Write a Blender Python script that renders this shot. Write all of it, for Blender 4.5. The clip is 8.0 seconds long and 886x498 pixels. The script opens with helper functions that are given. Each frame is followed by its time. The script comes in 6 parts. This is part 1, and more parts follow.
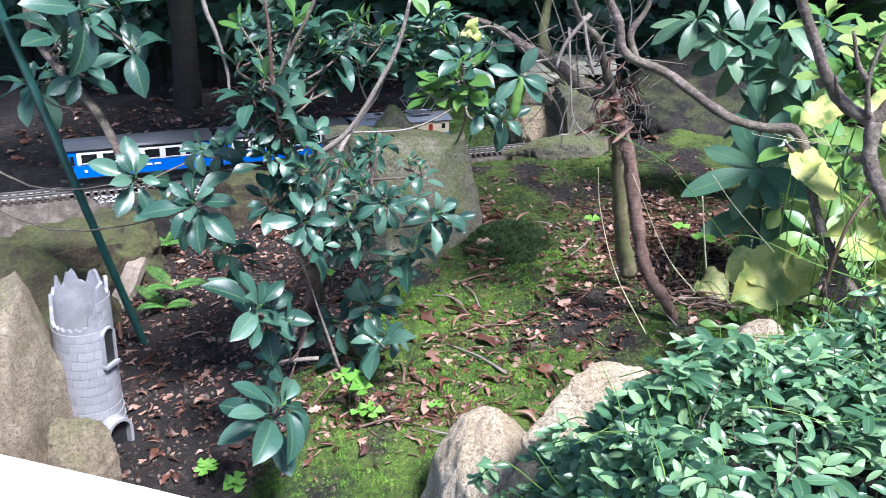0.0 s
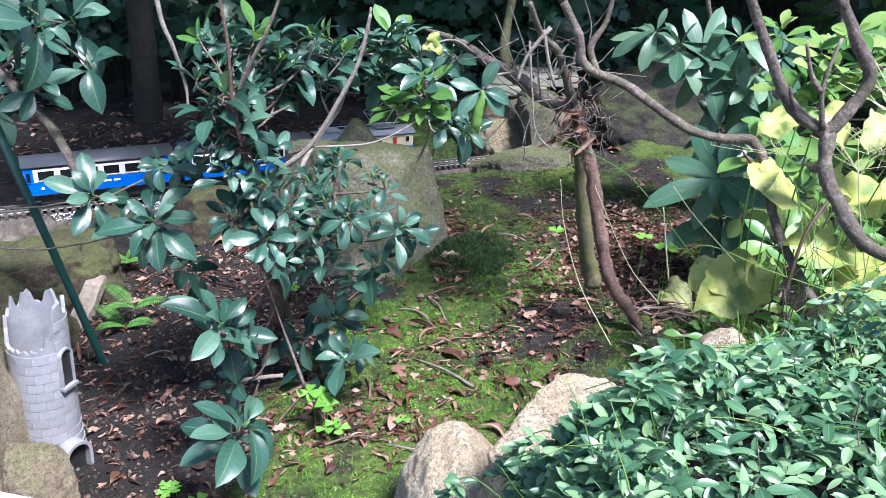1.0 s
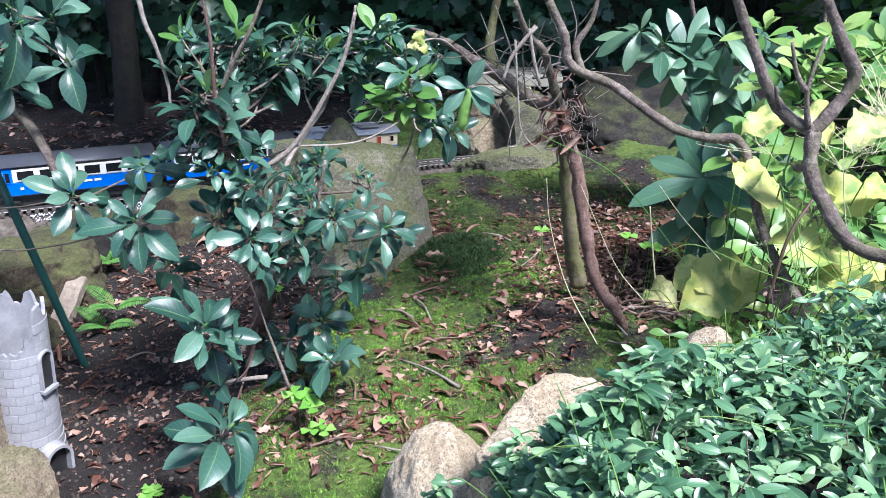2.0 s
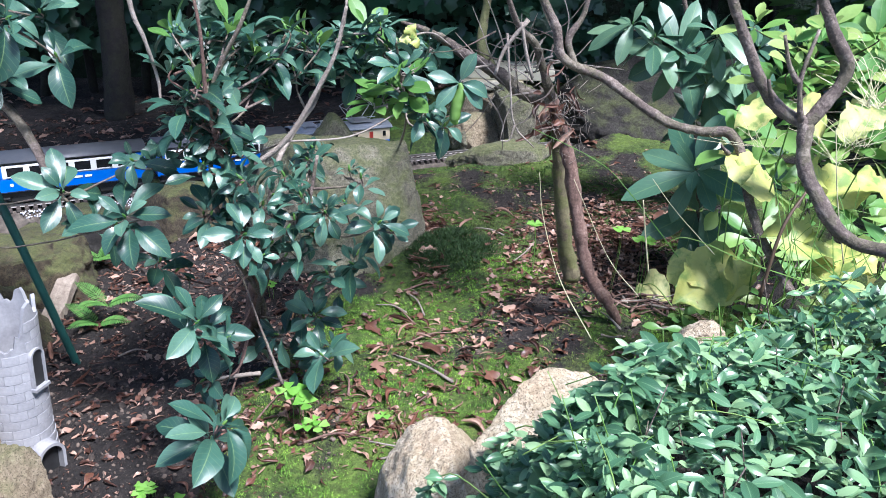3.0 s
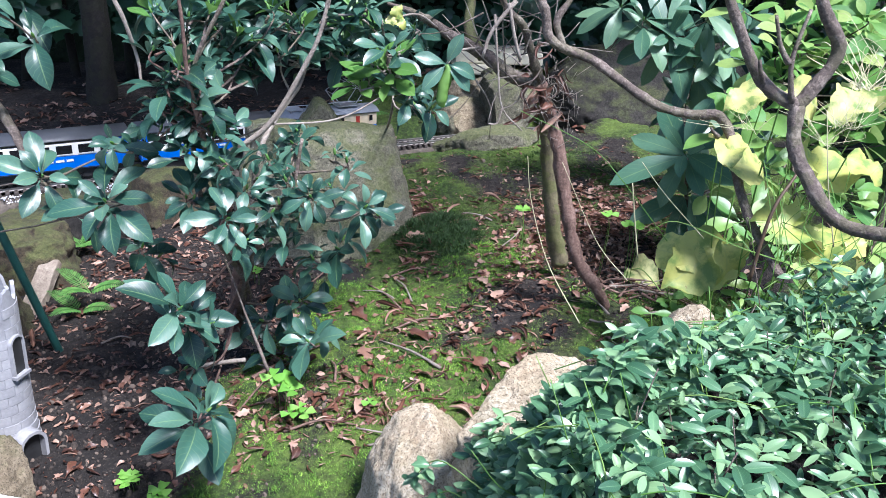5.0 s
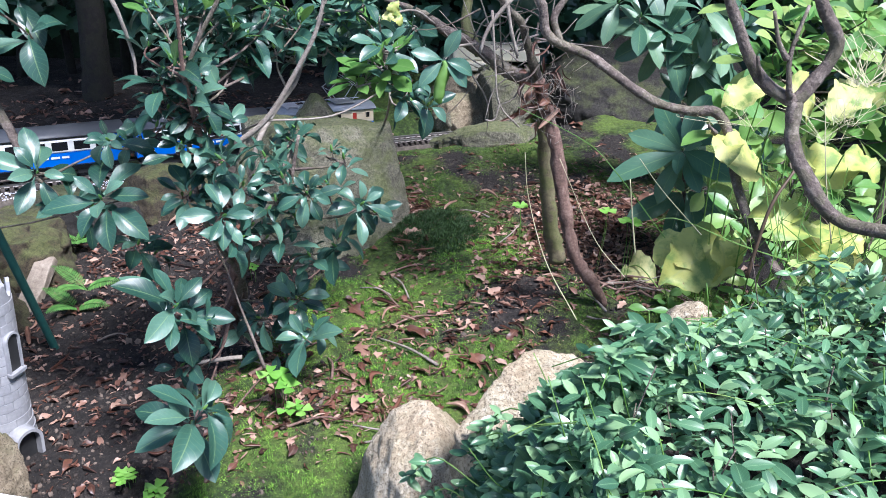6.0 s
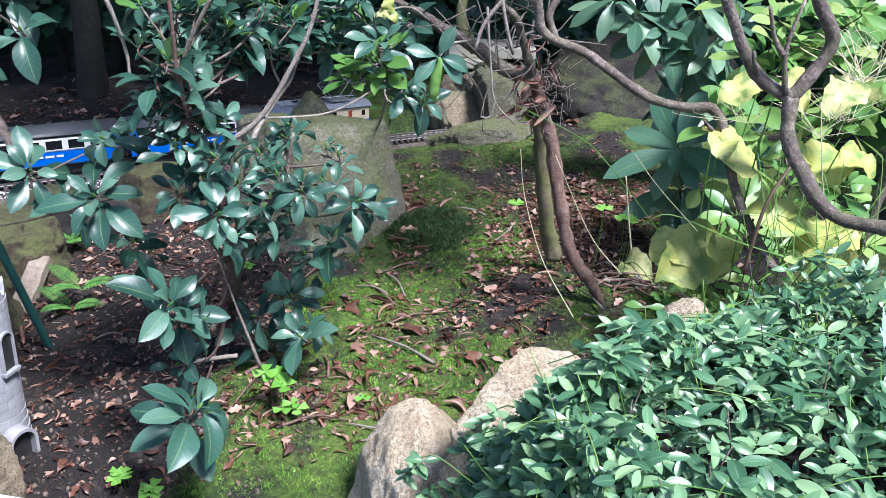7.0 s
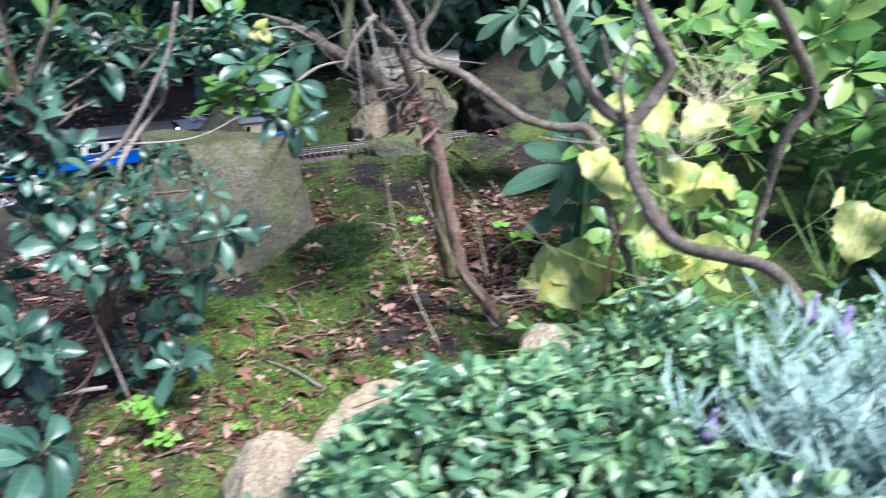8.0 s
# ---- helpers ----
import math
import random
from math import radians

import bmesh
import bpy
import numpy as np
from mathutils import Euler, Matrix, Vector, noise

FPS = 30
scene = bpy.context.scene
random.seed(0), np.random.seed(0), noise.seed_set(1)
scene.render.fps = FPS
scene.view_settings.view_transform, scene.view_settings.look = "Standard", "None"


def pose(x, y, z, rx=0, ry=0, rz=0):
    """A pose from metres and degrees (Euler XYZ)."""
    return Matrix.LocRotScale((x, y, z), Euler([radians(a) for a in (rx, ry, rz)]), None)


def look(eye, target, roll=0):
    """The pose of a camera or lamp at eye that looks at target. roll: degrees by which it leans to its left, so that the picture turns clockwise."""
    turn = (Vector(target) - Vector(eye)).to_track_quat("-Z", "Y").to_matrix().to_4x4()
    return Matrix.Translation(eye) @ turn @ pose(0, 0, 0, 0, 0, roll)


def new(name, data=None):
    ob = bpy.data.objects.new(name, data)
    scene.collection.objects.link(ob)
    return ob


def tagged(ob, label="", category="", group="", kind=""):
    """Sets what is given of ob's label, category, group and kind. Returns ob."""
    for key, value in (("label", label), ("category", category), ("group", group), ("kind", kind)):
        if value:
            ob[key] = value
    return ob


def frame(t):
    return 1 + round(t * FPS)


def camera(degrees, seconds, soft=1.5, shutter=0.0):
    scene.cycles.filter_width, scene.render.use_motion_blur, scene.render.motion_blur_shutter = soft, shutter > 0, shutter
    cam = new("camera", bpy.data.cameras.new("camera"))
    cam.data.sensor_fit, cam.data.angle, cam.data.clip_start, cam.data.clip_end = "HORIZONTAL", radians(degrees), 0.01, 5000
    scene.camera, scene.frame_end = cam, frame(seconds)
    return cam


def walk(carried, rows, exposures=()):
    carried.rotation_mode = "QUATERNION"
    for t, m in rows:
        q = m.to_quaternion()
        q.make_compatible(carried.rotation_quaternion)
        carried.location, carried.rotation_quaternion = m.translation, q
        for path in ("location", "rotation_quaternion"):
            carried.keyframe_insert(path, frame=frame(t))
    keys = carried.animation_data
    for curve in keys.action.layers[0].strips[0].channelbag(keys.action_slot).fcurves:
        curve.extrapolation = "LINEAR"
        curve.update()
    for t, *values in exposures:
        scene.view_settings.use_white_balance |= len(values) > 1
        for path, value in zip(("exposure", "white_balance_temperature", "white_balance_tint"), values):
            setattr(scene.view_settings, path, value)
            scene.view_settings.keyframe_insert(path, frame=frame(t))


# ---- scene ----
cam = camera(57.8, 8.0, soft=0.5, shutter=0.6)
PATH = [
    (0, (-0.03, -0.277, 1.506), (-0.038, 1.575, 0.75), 1.5),
    (0.5, (-0.029, -0.274, 1.506), (0.008, 1.584, 0.766), 1.5),
    (1, (-0.025, -0.271, 1.507), (0.048, 1.591, 0.781), 1.6),
    (1.5, (-0.028, -0.267, 1.505), (0.069, 1.595, 0.781), 1.8),
    (3, (-0.028, -0.26, 1.502), (0.103, 1.595, 0.766), 1.8),
    (3.5, (-0.028, -0.257, 1.5), (0.108, 1.592, 0.752), 1.7),
    (4, (-0.028, -0.252, 1.496), (0.117, 1.593, 0.739), 1.7),
    (4.5, (-0.026, -0.248, 1.494), (0.129, 1.595, 0.731), 1.9),
    (6, (-0.025, -0.243, 1.491), (0.143, 1.595, 0.718), 2.1),
    (6.5, (-0.025, -0.24, 1.49), (0.148, 1.595, 0.713), 2.1),
    (7, (-0.023, -0.24, 1.488), (0.153, 1.595, 0.712), 2.0),
    (7.5, (0.025, -0.237, 1.497), (0.216, 1.598, 0.724), 1.7),
    (8, (0.141, -0.225, 1.523), (0.396, 1.603, 0.752), 2.0),
]

walk(cam, [(r[0], look(*r[1:])) for r in PATH], [(0, 1.10, 5550, 17), (4.5, 1.08, 5550, 17), (6.5, 0.98, 5550, 17), (8, 1.06, 5550, 17)])

# ---- world and sun ----
world = bpy.data.worlds.new("sky")
scene.world = world
world.use_nodes = True
wn = world.node_tree
sky = wn.nodes.new("ShaderNodeTexSky")
sky.sky_type = "NISHITA"
sky.sun_disc = False
sky.sun_elevation, sky.sun_rotation = radians(59), radians(142)
wn.links.new(sky.outputs[0], wn.nodes["Background"].inputs[0])
wn.nodes["Background"].inputs[1].default_value = 0.1
sun = new("sun", bpy.data.lights.new("sun", "SUN"))
sun.data.energy, sun.data.angle, sun.data.color = 5.0, radians(12), (1.0, 0.95, 0.88)
sun.matrix_basis = look((1.7, -2.2, 4.6), (0, 0, 0))


# ---- materials ----
def nodes_of(name):
    m = bpy.data.materials.new(name)
    m.use_nodes = True
    t = m.node_tree
    return m, t, t.nodes["Principled BSDF"]


def node(t, kind, **values):
    n = t.nodes.new(kind)
    for k, v in values.items():
        n.inputs[k.replace("_", " ")].default_value = v
    return n


def rgb(c):
    return (c[0], c[1], c[2], 1.0)


def ramp(t, fac, stops):
    n = t.nodes.new("ShaderNodeValToRGB")
    e = n.color_ramp.elements
    while len(e) < len(stops):
        e.new(0.5)
    for el, (p, c) in zip(e, stops):
        el.position, el.color = p, rgb(c)
    t.links.new(fac, n.inputs[0])
    return n.outputs[0]


def mixed(t, fac, a, b):
    n = t.nodes.new("ShaderNodeMix")
    n.data_type = "RGBA"
    for sock, v in ((n.inputs[0], fac), (n.inputs[6], a), (n.inputs[7], b)):
        if isinstance(v, (int, float)):
            sock.default_value = v
        elif isinstance(v, tuple):
            sock.default_value = rgb(v)
        else:
            t.links.new(v, sock)
    return n.outputs[2]


def maths(t, op, a, b=0.0, c=0.0):
    n = t.nodes.new("ShaderNodeMath")
    n.operation = op
    for sock, v in zip(n.inputs, (a, b, c)):
        if isinstance(v, (int, float)):
            sock.default_value = v
        else:
            t.links.new(v, sock)
    return n.outputs[0]


def noisy(t, scale, detail=4.0, coord="Object", rough=0.6):
    tc = t.nodes.new("ShaderNodeTexCoord")
    n = node(t, "ShaderNodeTexNoise", Scale=scale, Detail=detail, Roughness=rough)
    t.links.new(tc.outputs[coord], n.inputs["Vector"])
    return n.outputs[0]


def bumped(t, bsdf, height, strength=0.4, distance=0.002):
    b = node(t, "ShaderNodeBump", Strength=strength, Distance=distance)
    t.links.new(height, b.inputs["Height"])
    t.links.new(b.outputs[0], bsdf.inputs["Normal"])


def varied(t):
    """A random value per object and per loose piece."""
    oi = t.nodes.new("ShaderNodeObjectInfo")
    ge = t.nodes.new("ShaderNodeNewGeometry")
    return maths(t, "FRACT", maths(t, "ADD", oi.outputs["Random"], ge.outputs["Random Per Island"]))


def leaf_material(name, dark, mid, light, rough=0.35, thin=0.2, rib=(0.25, 0.36, 0.14), spots=0.15, rib_w=0.022, blotch=None):
    m, t, b = nodes_of(name)
    rnd = varied(t)
    col = ramp(t, rnd, [(0.0, dark), (0.55, mid), (1.0, light)])
    n = noisy(t, 9, 5)
    col = mixed(t, maths(t, "MULTIPLY", n, 0.45), col, tuple(v * 0.45 for v in dark))
    if blotch:
        k = t.nodes.new("ShaderNodeMapRange")
        k.inputs[1].default_value, k.inputs[2].default_value, k.inputs[4].default_value = 0.46, 0.60, 0.85
        t.links.new(noisy(t, 2.6, 6, "Generated"), k.inputs[0])
        col = mixed(t, k.outputs[0], col, blotch)
    uv = t.nodes.new("ShaderNodeUVMap")
    sep = t.nodes.new("ShaderNodeSeparateXYZ")
    t.links.new(uv.outputs[0], sep.inputs[0])
    side = maths(t, "ABSOLUTE", maths(t, "SUBTRACT", sep.outputs[0], 0.5))
    ribs = maths(t, "LESS_THAN", side, rib_w)
    vein = maths(t, "SINE", maths(t, "MULTIPLY", maths(t, "SUBTRACT", sep.outputs[1], maths(t, "MULTIPLY", side, 0.5)), 62.0))
    vmask = maths(t, "MULTIPLY", maths(t, "GREATER_THAN", vein, 0.9), 0.10)
    col = mixed(t, vmask, col, rib)
    col = mixed(t, maths(t, "MULTIPLY", ribs, 0.34), col, rib)
    brown = maths(t, "MULTIPLY", maths(t, "GREATER_THAN", noisy(t, 5, 4), 0.68), spots)
    col = mixed(t, brown, col, (0.2, 0.12, 0.04))
    t.links.new(col, b.inputs["Base Color"])
    t.links.new(maths(t, "MULTIPLY_ADD", noisy(t, 5, 3), 0.25, rough - 0.1), b.inputs["Roughness"])
    bumped(t, b, noisy(t, 3.0, 1), 0.3, 0.003)
    tr = t.nodes.new("ShaderNodeBsdfTranslucent")
    t.links.new(mixed(t, 0.5, col, light), tr.inputs[0])
    mx = t.nodes.new("ShaderNodeMixShader")
    mx.inputs[0].default_value = thin
    t.links.new(b.outputs[0], mx.inputs[1])
    t.links.new(tr.outputs[0], mx.inputs[2])
    t.links.new(mx.outputs[0], t.nodes["Material Output"].inputs[0])
    return m


def plain_material(name, stops, scale=8.0, rough=0.7, metal=0.0, bump=0.3, fine=120.0, distance=0.002, random_mix=0.0, coord="Object"):
    m, t, b = nodes_of(name)
    n = noisy(t, scale, 6, coord)
    f = noisy(t, fine, 4, coord)
    v = maths(t, "MULTIPLY_ADD", f, 0.35, maths(t, "MULTIPLY", n, 0.65))
    if random_mix:
        v = maths(t, "MULTIPLY_ADD", maths(t, "SUBTRACT", varied(t), 0.5), random_mix, v)
    t.links.new(ramp(t, v, stops), b.inputs["Base Color"])
    t.links.new(maths(t, "MULTIPLY_ADD", f, 0.3, rough - 0.15), b.inputs["Roughness"])
    b.inputs["Metallic"].default_value = metal
    if bump:
        bumped(t, b, maths(t, "MULTIPLY_ADD", f, 0.6, n), bump, distance)
    return m


def stone_material(name, dark, mid, light, moss=0.5, low=0.42):
    m, t, b = nodes_of(name)
    n, f, s = noisy(t, 7, 8), noisy(t, 110, 8, rough=0.8), noisy(t, 330, 3)
    v = maths(t, "MULTIPLY_ADD", f, 0.55, maths(t, "MULTIPLY", n, 0.45))
    col = ramp(t, v, [(0.37, dark), (0.5, mid), (0.62, light)])
    speck = maths(t, "MULTIPLY", maths(t, "GREATER_THAN", s, 0.57), 0.7)
    col = mixed(t, speck, col, tuple(v * 0.5 for v in dark))
    ge = t.nodes.new("ShaderNodeNewGeometry")
    sep = t.nodes.new("ShaderNodeSeparateXYZ")
    t.links.new(ge.outputs["Normal"], sep.inputs[0])
    up = maths(t, "MULTIPLY_ADD", sep.outputs[2], 0.28, noisy(t, 13, 7))
    mk = t.nodes.new("ShaderNodeMapRange")
    mk.inputs[1].default_value, mk.inputs[2].default_value, mk.inputs[4].default_value = low + 0.18, low + 0.4, moss
    t.links.new(up, mk.inputs[0])
    col = mixed(t, mk.outputs[0], col, ramp(t, f, [(0.35, (0.035, 0.05, 0.012)), (0.65, (0.14, 0.16, 0.045))]))
    t.links.new(col, b.inputs["Base Color"])
    b.inputs["Roughness"].default_value = 0.88
    bumped(t, b, maths(t, "ADD", maths(t, "MULTIPLY_ADD", f, 0.6, n), maths(t, "MULTIPLY", s, 0.25)), 0.9, 0.012)
    return m


def bark_material(name, dark, mid, light, moss=0.0):
    m, t, b = nodes_of(name)
    g, n, f = noisy(t, 18, 5), noisy(t, 75, 8, rough=0.7), noisy(t, 260, 4)
    v = maths(t, "ADD", maths(t, "MULTIPLY", f, 0.25), maths(t, "MULTIPLY_ADD", n, 0.45, maths(t, "MULTIPLY", g, 0.3)))
    col = ramp(t, v, [(0.35, dark), (0.5, mid), (0.66, light)])
    if moss:
        mk = maths(t, "MULTIPLY", maths(t, "GREATER_THAN", noisy(t, 22, 6), 0.5), moss)
        col = mixed(t, mk, col, (0.12, 0.15, 0.03))
    t.links.new(col, b.inputs["Base Color"])
    b.inputs["Roughness"].default_value = 0.85
    bumped(t, b, v, 1.0, 0.008)
    return m


RHODO = leaf_material("rhododendron leaf", (0.014, 0.048, 0.034), (0.042, 0.118, 0.082), (0.12, 0.235, 0.16), 0.35, 0.1)
YOUNG = leaf_material("young leaf", (0.07, 0.19, 0.04), (0.13, 0.29, 0.06), (0.22, 0.40, 0.09), 0.4, 0.3)
BIGLEAF = leaf_material("large rhododendron leaf", (0.05, 0.13, 0.08), (0.10, 0.21, 0.13), (0.20, 0.33, 0.19), 0.35, 0.15)
VINCA = leaf_material("periwinkle leaf", (0.034, 0.10, 0.050), (0.11, 0.245, 0.115), (0.34, 0.52, 0.25), 0.29, 0.15, (0.25, 0.42, 0.2), 0.05, 0.03)
YELLOW = leaf_material("yellowing leaf", (0.36, 0.42, 0.09), (0.60, 0.60, 0.16), (0.72, 0.68, 0.30), 0.5, 0.2, (0.36, 0.42, 0.16), 0.9, blotch=(0.13, 0.24, 0.055))
LIME = leaf_material("bright green leaf", (0.08, 0.23, 0.055), (0.20, 0.39, 0.09), (0.50, 0.62, 0.20), 0.38, 0.3)
HEDGE = leaf_material("hedge leaf", (0.022, 0.062, 0.032), (0.042, 0.11, 0.055), (0.08, 0.17, 0.09), 0.32, 0.12, (0.05, 0.09, 0.04))
FERN = leaf_material("fern leaf", (0.07, 0.2, 0.04), (0.12, 0.3, 0.06), (0.2, 0.4, 0.09), 0.5, 0.3)
CLOVER = leaf_material("clover leaf", (0.16, 0.42, 0.05), (0.24, 0.52, 0.08), (0.32, 0.6, 0.12), 0.5, 0.35)
LAVENDER = leaf_material("lavender leaf", (0.22, 0.36, 0.30), (0.32, 0.47, 0.42), (0.45, 0.6, 0.55), 0.6, 0.1)
DEAD = leaf_material("dead leaf", (0.035, 0.014, 0.011), (0.18, 0.075, 0.046), (0.54, 0.36, 0.27), 0.45, 0.08, (0.3, 0.18, 0.1), 0.6)
def moss_material(name, deep, mid, bright, dry):
    """Moss: clumps, a dry tinge in patches, and a change from shoot to shoot."""
    m, t, b = nodes_of(name)
    v = maths(t, "ADD", maths(t, "MULTIPLY", noisy(t, 45, 3), 0.6), maths(t, "MULTIPLY", noisy(t, 13, 5), 0.4))
    v = maths(t, "MULTIPLY_ADD", maths(t, "SUBTRACT", varied(t), 0.5), 0.25, v)
    col = ramp(t, v, [(0.38, deep), (0.52, mid), (0.66, bright)])
    k = t.nodes.new("ShaderNodeMapRange")
    k.inputs[1].default_value, k.inputs[2].default_value, k.inputs[4].default_value = 0.50, 0.66, 0.75
    t.links.new(noisy(t, 6.5, 5), k.inputs[0])
    t.links.new(mixed(t, k.outputs[0], col, dry), b.inputs["Base Color"])
    b.inputs["Roughness"].default_value = 0.75
    return m


MOSS = moss_material("moss shoot", (0.035, 0.085, 0.008), (0.14, 0.31, 0.030), (0.32, 0.55, 0.065), (0.16, 0.17, 0.038))
# the same moss with the shade under the trees put into its colour
SHADED_MOSS = moss_material("moss shoot darkened for shade", (0.022, 0.05, 0.008), (0.075, 0.15, 0.02), (0.18, 0.30, 0.045), (0.085, 0.075, 0.03))
MAUVE = plain_material("lavender flower", [(0.3, (0.2, 0.15, 0.3)), (0.7, (0.36, 0.28, 0.5))], 60, 0.8)
SAND = stone_material("pale sandstone", (0.29, 0.21, 0.125), (0.54, 0.44, 0.30), (0.78, 0.70, 0.54), 0.3, 0.52)
GREYROCK = stone_material("mossy grey sandstone", (0.055, 0.052, 0.036), (0.155, 0.145, 0.10), (0.34, 0.315, 0.235), 0.7, 0.36)
# dark rock, its colour lowered further to stand in for deep shade
SHADEROCK = stone_material("dark stone deepened for shade", (0.010, 0.009, 0.008), (0.026, 0.023, 0.020), (0.06, 0.055, 0.047), 0.6, 0.45)
TANROCK = stone_material("tan mossy sandstone", (0.15, 0.115, 0.07), (0.31, 0.25, 0.165), (0.50, 0.43, 0.31), 0.55, 0.42)
# brown stone, deepened in colour for the overhanging bough's shade
BROWNROCK = stone_material("brown mossy stone", (0.022, 0.016, 0.010), (0.06, 0.046, 0.026), (0.14, 0.11, 0.062), 0.7, 0.4)
BARK = bark_material("grey brown bark", (0.035, 0.027, 0.022), (0.13, 0.10, 0.082), (0.36, 0.30, 0.25), 0.15)
# bark with the shade around hedge and trees put into its colour
SHADEBARK = bark_material("bark darkened for shade", (0.007, 0.006, 0.005), (0.016, 0.013, 0.011), (0.034, 0.028, 0.023), 0.05)
REDBARK = bark_material("reddish peeling bark", (0.05, 0.03, 0.024), (0.16, 0.095, 0.072), (0.34, 0.235, 0.19))
MOSSBARK = bark_material("mossy bark", (0.05, 0.04, 0.025), (0.13, 0.11, 0.06), (0.22, 0.2, 0.1), 0.4)
TWIG = bark_material("pale twig", (0.12, 0.1, 0.085), (0.26, 0.22, 0.18), (0.42, 0.38, 0.33))
STRAW = plain_material("dry grass", [(0.3, (0.36, 0.33, 0.17)), (0.7, (0.56, 0.53, 0.34))], 40, 0.6)
GRASS = leaf_material("grass blade", (0.12, 0.28, 0.05), (0.2, 0.38, 0.08), (0.34, 0.5, 0.14), 0.5, 0.3)
BLUE = plain_material("blue painted plastic", [(0.3, (0.0, 0.10, 0.52)), (0.7, (0.005, 0.15, 0.62))], 20, 0.4, bump=0.05)
CREAM = plain_material("cream painted plastic", [(0.3, (0.66, 0.54, 0.36)), (0.7, (0.74, 0.62, 0.43))], 20, 0.45, bump=0.05)
WHITE = plain_material("white painted plastic", [(0.3, (0.72, 0.71, 0.66)), (0.7, (0.8, 0.79, 0.75))], 12, 0.4, bump=0.05)
ROOF = plain_material("grey roof plastic", [(0.3, (0.05, 0.055, 0.065)), (0.7, (0.09, 0.095, 0.105))], 15, 0.5, bump=0.1)
LOCOROOF = plain_material("light grey roof", [(0.3, (0.2, 0.22, 0.25)), (0.7, (0.32, 0.34, 0.38))], 15, 0.4, bump=0.1)
BLACK = plain_material("black plastic", [(0.3, (0.012, 0.012, 0.013)), (0.7, (0.03, 0.03, 0.03))], 30, 0.5, bump=0.1)
SILVER = plain_material("silver metal", [(0.3, (0.5, 0.5, 0.52)), (0.7, (0.66, 0.66, 0.68))], 40, 0.35, metal=0.8, bump=0.05)
RAIL = plain_material("tarnished brass rail", [(0.3, (0.26, 0.24, 0.22)), (0.7, (0.44, 0.42, 0.4))], 40, 0.4, metal=0.7, bump=0.1)
TIE = plain_material("dark brown sleeper", [(0.3, (0.035, 0.028, 0.024)), (0.7, (0.09, 0.075, 0.065))], 60, 0.8, bump=0.4, random_mix=0.3)
RED = plain_material("red door", [(0.3, (0.35, 0.03, 0.02)), (0.7, (0.45, 0.05, 0.03))], 30, 0.4, bump=0.05)
TOWER = plain_material("grey toy plastic", [(0.3, (0.20, 0.20, 0.21)), (0.5, (0.29, 0.29, 0.30)), (0.7, (0.37, 0.37, 0.38))], 25, 0.6, bump=0.15, random_mix=0.12)
GREEN = plain_material("dark green coated steel", [(0.3, (0.012, 0.05, 0.045)), (0.7, (0.02, 0.085, 0.07))], 30, 0.4, bump=0.1)
WOOD = bark_material("weathered plank", (0.13, 0.1, 0.075), (0.26, 0.21, 0.16), (0.4, 0.34, 0.27))
SLAB = plain_material("cream stone slab", [(0.3, (0.62, 0.55, 0.38)), (0.7, (0.80, 0.75, 0.58))], 10, 0.8, bump=0.3)
GRAVEL = plain_material("white gravel", [(0.3, (0.45, 0.45, 0.5)), (0.7, (0.75, 0.75, 0.8))], 40, 0.8, bump=0.5, random_mix=0.4)
PIPE = plain_material("brown clay pipe", [(0.3, (0.06, 0.04, 0.025)), (0.7, (0.13, 0.085, 0.05))], 20, 0.6, bump=0.3)


def glass_material():
    m, t, b = nodes_of("dark window glass")
    b.inputs["Base Color"].default_value = (0.012, 0.013, 0.015, 1)
    b.inputs["Roughness"].default_value = 0.08
    return m


PANE = glass_material()


def lamp_material():
    m, t, b = nodes_of("lit headlamp")
    b.inputs["Emission Color"].default_value = (1.0, 0.85, 0.6, 1)
    b.inputs["Emission Strength"].default_value = 4.0
    return m


HEADLAMP = lamp_material()


# ---- helpers for building ----
def thing(name, at, label, category, group="", kind="", turn=0.0):
    e = new(name)
    e.empty_display_size = 0.05
    e.matrix_basis = pose(at[0], at[1], at[2], 0, 0, turn)
    return tagged(e, label, category, group, kind)


def mesh_of(name, verts, faces, mat, uvs=None, smooth=True):
    me = bpy.data.meshes.new(name)
    me.from_pydata([tuple(v) for v in verts], [], [tuple(f) for f in faces])
    if uvs is not None:
        layer = me.uv_layers.new(name="UVMap")
        idx = np.empty(len(me.loops), dtype=np.int32)
        me.loops.foreach_get("vertex_index", idx)
        layer.data.foreach_set("uv", np.asarray(uvs, dtype=np.float32)[idx].ravel())
    me.materials.append(mat)
    if smooth:
        me.polygons.foreach_set("use_smooth", [True] * len(me.polygons))
    me.update()
    return me


def world_of(ob):
    if ob.parent is None:
        return ob.matrix_basis.copy()
    return world_of(ob.parent) @ ob.matrix_parent_inverse @ ob.matrix_basis


def child(name, me, parent, m=None, label=""):
    """A mesh as an object under parent, at the world pose m."""
    ob = new(name, me)
    ob.parent = parent
    ob.matrix_parent_inverse = world_of(parent).inverted()
    ob.matrix_basis = m if m is not None else Matrix()
    return tagged(ob, label)


def part(name, bm, mat, parent, label="", smooth=False):
    """A bmesh, in the parent's own space, as one mesh object under it."""
    me = bpy.data.meshes.new(name)
    bm.to_mesh(me)
    bm.free()
    me.materials.append(mat)
    if smooth:
        me.polygons.foreach_set("use_smooth", [True] * len(me.polygons))
    ob = new(name, me)
    ob.parent = parent
    return tagged(ob, label)


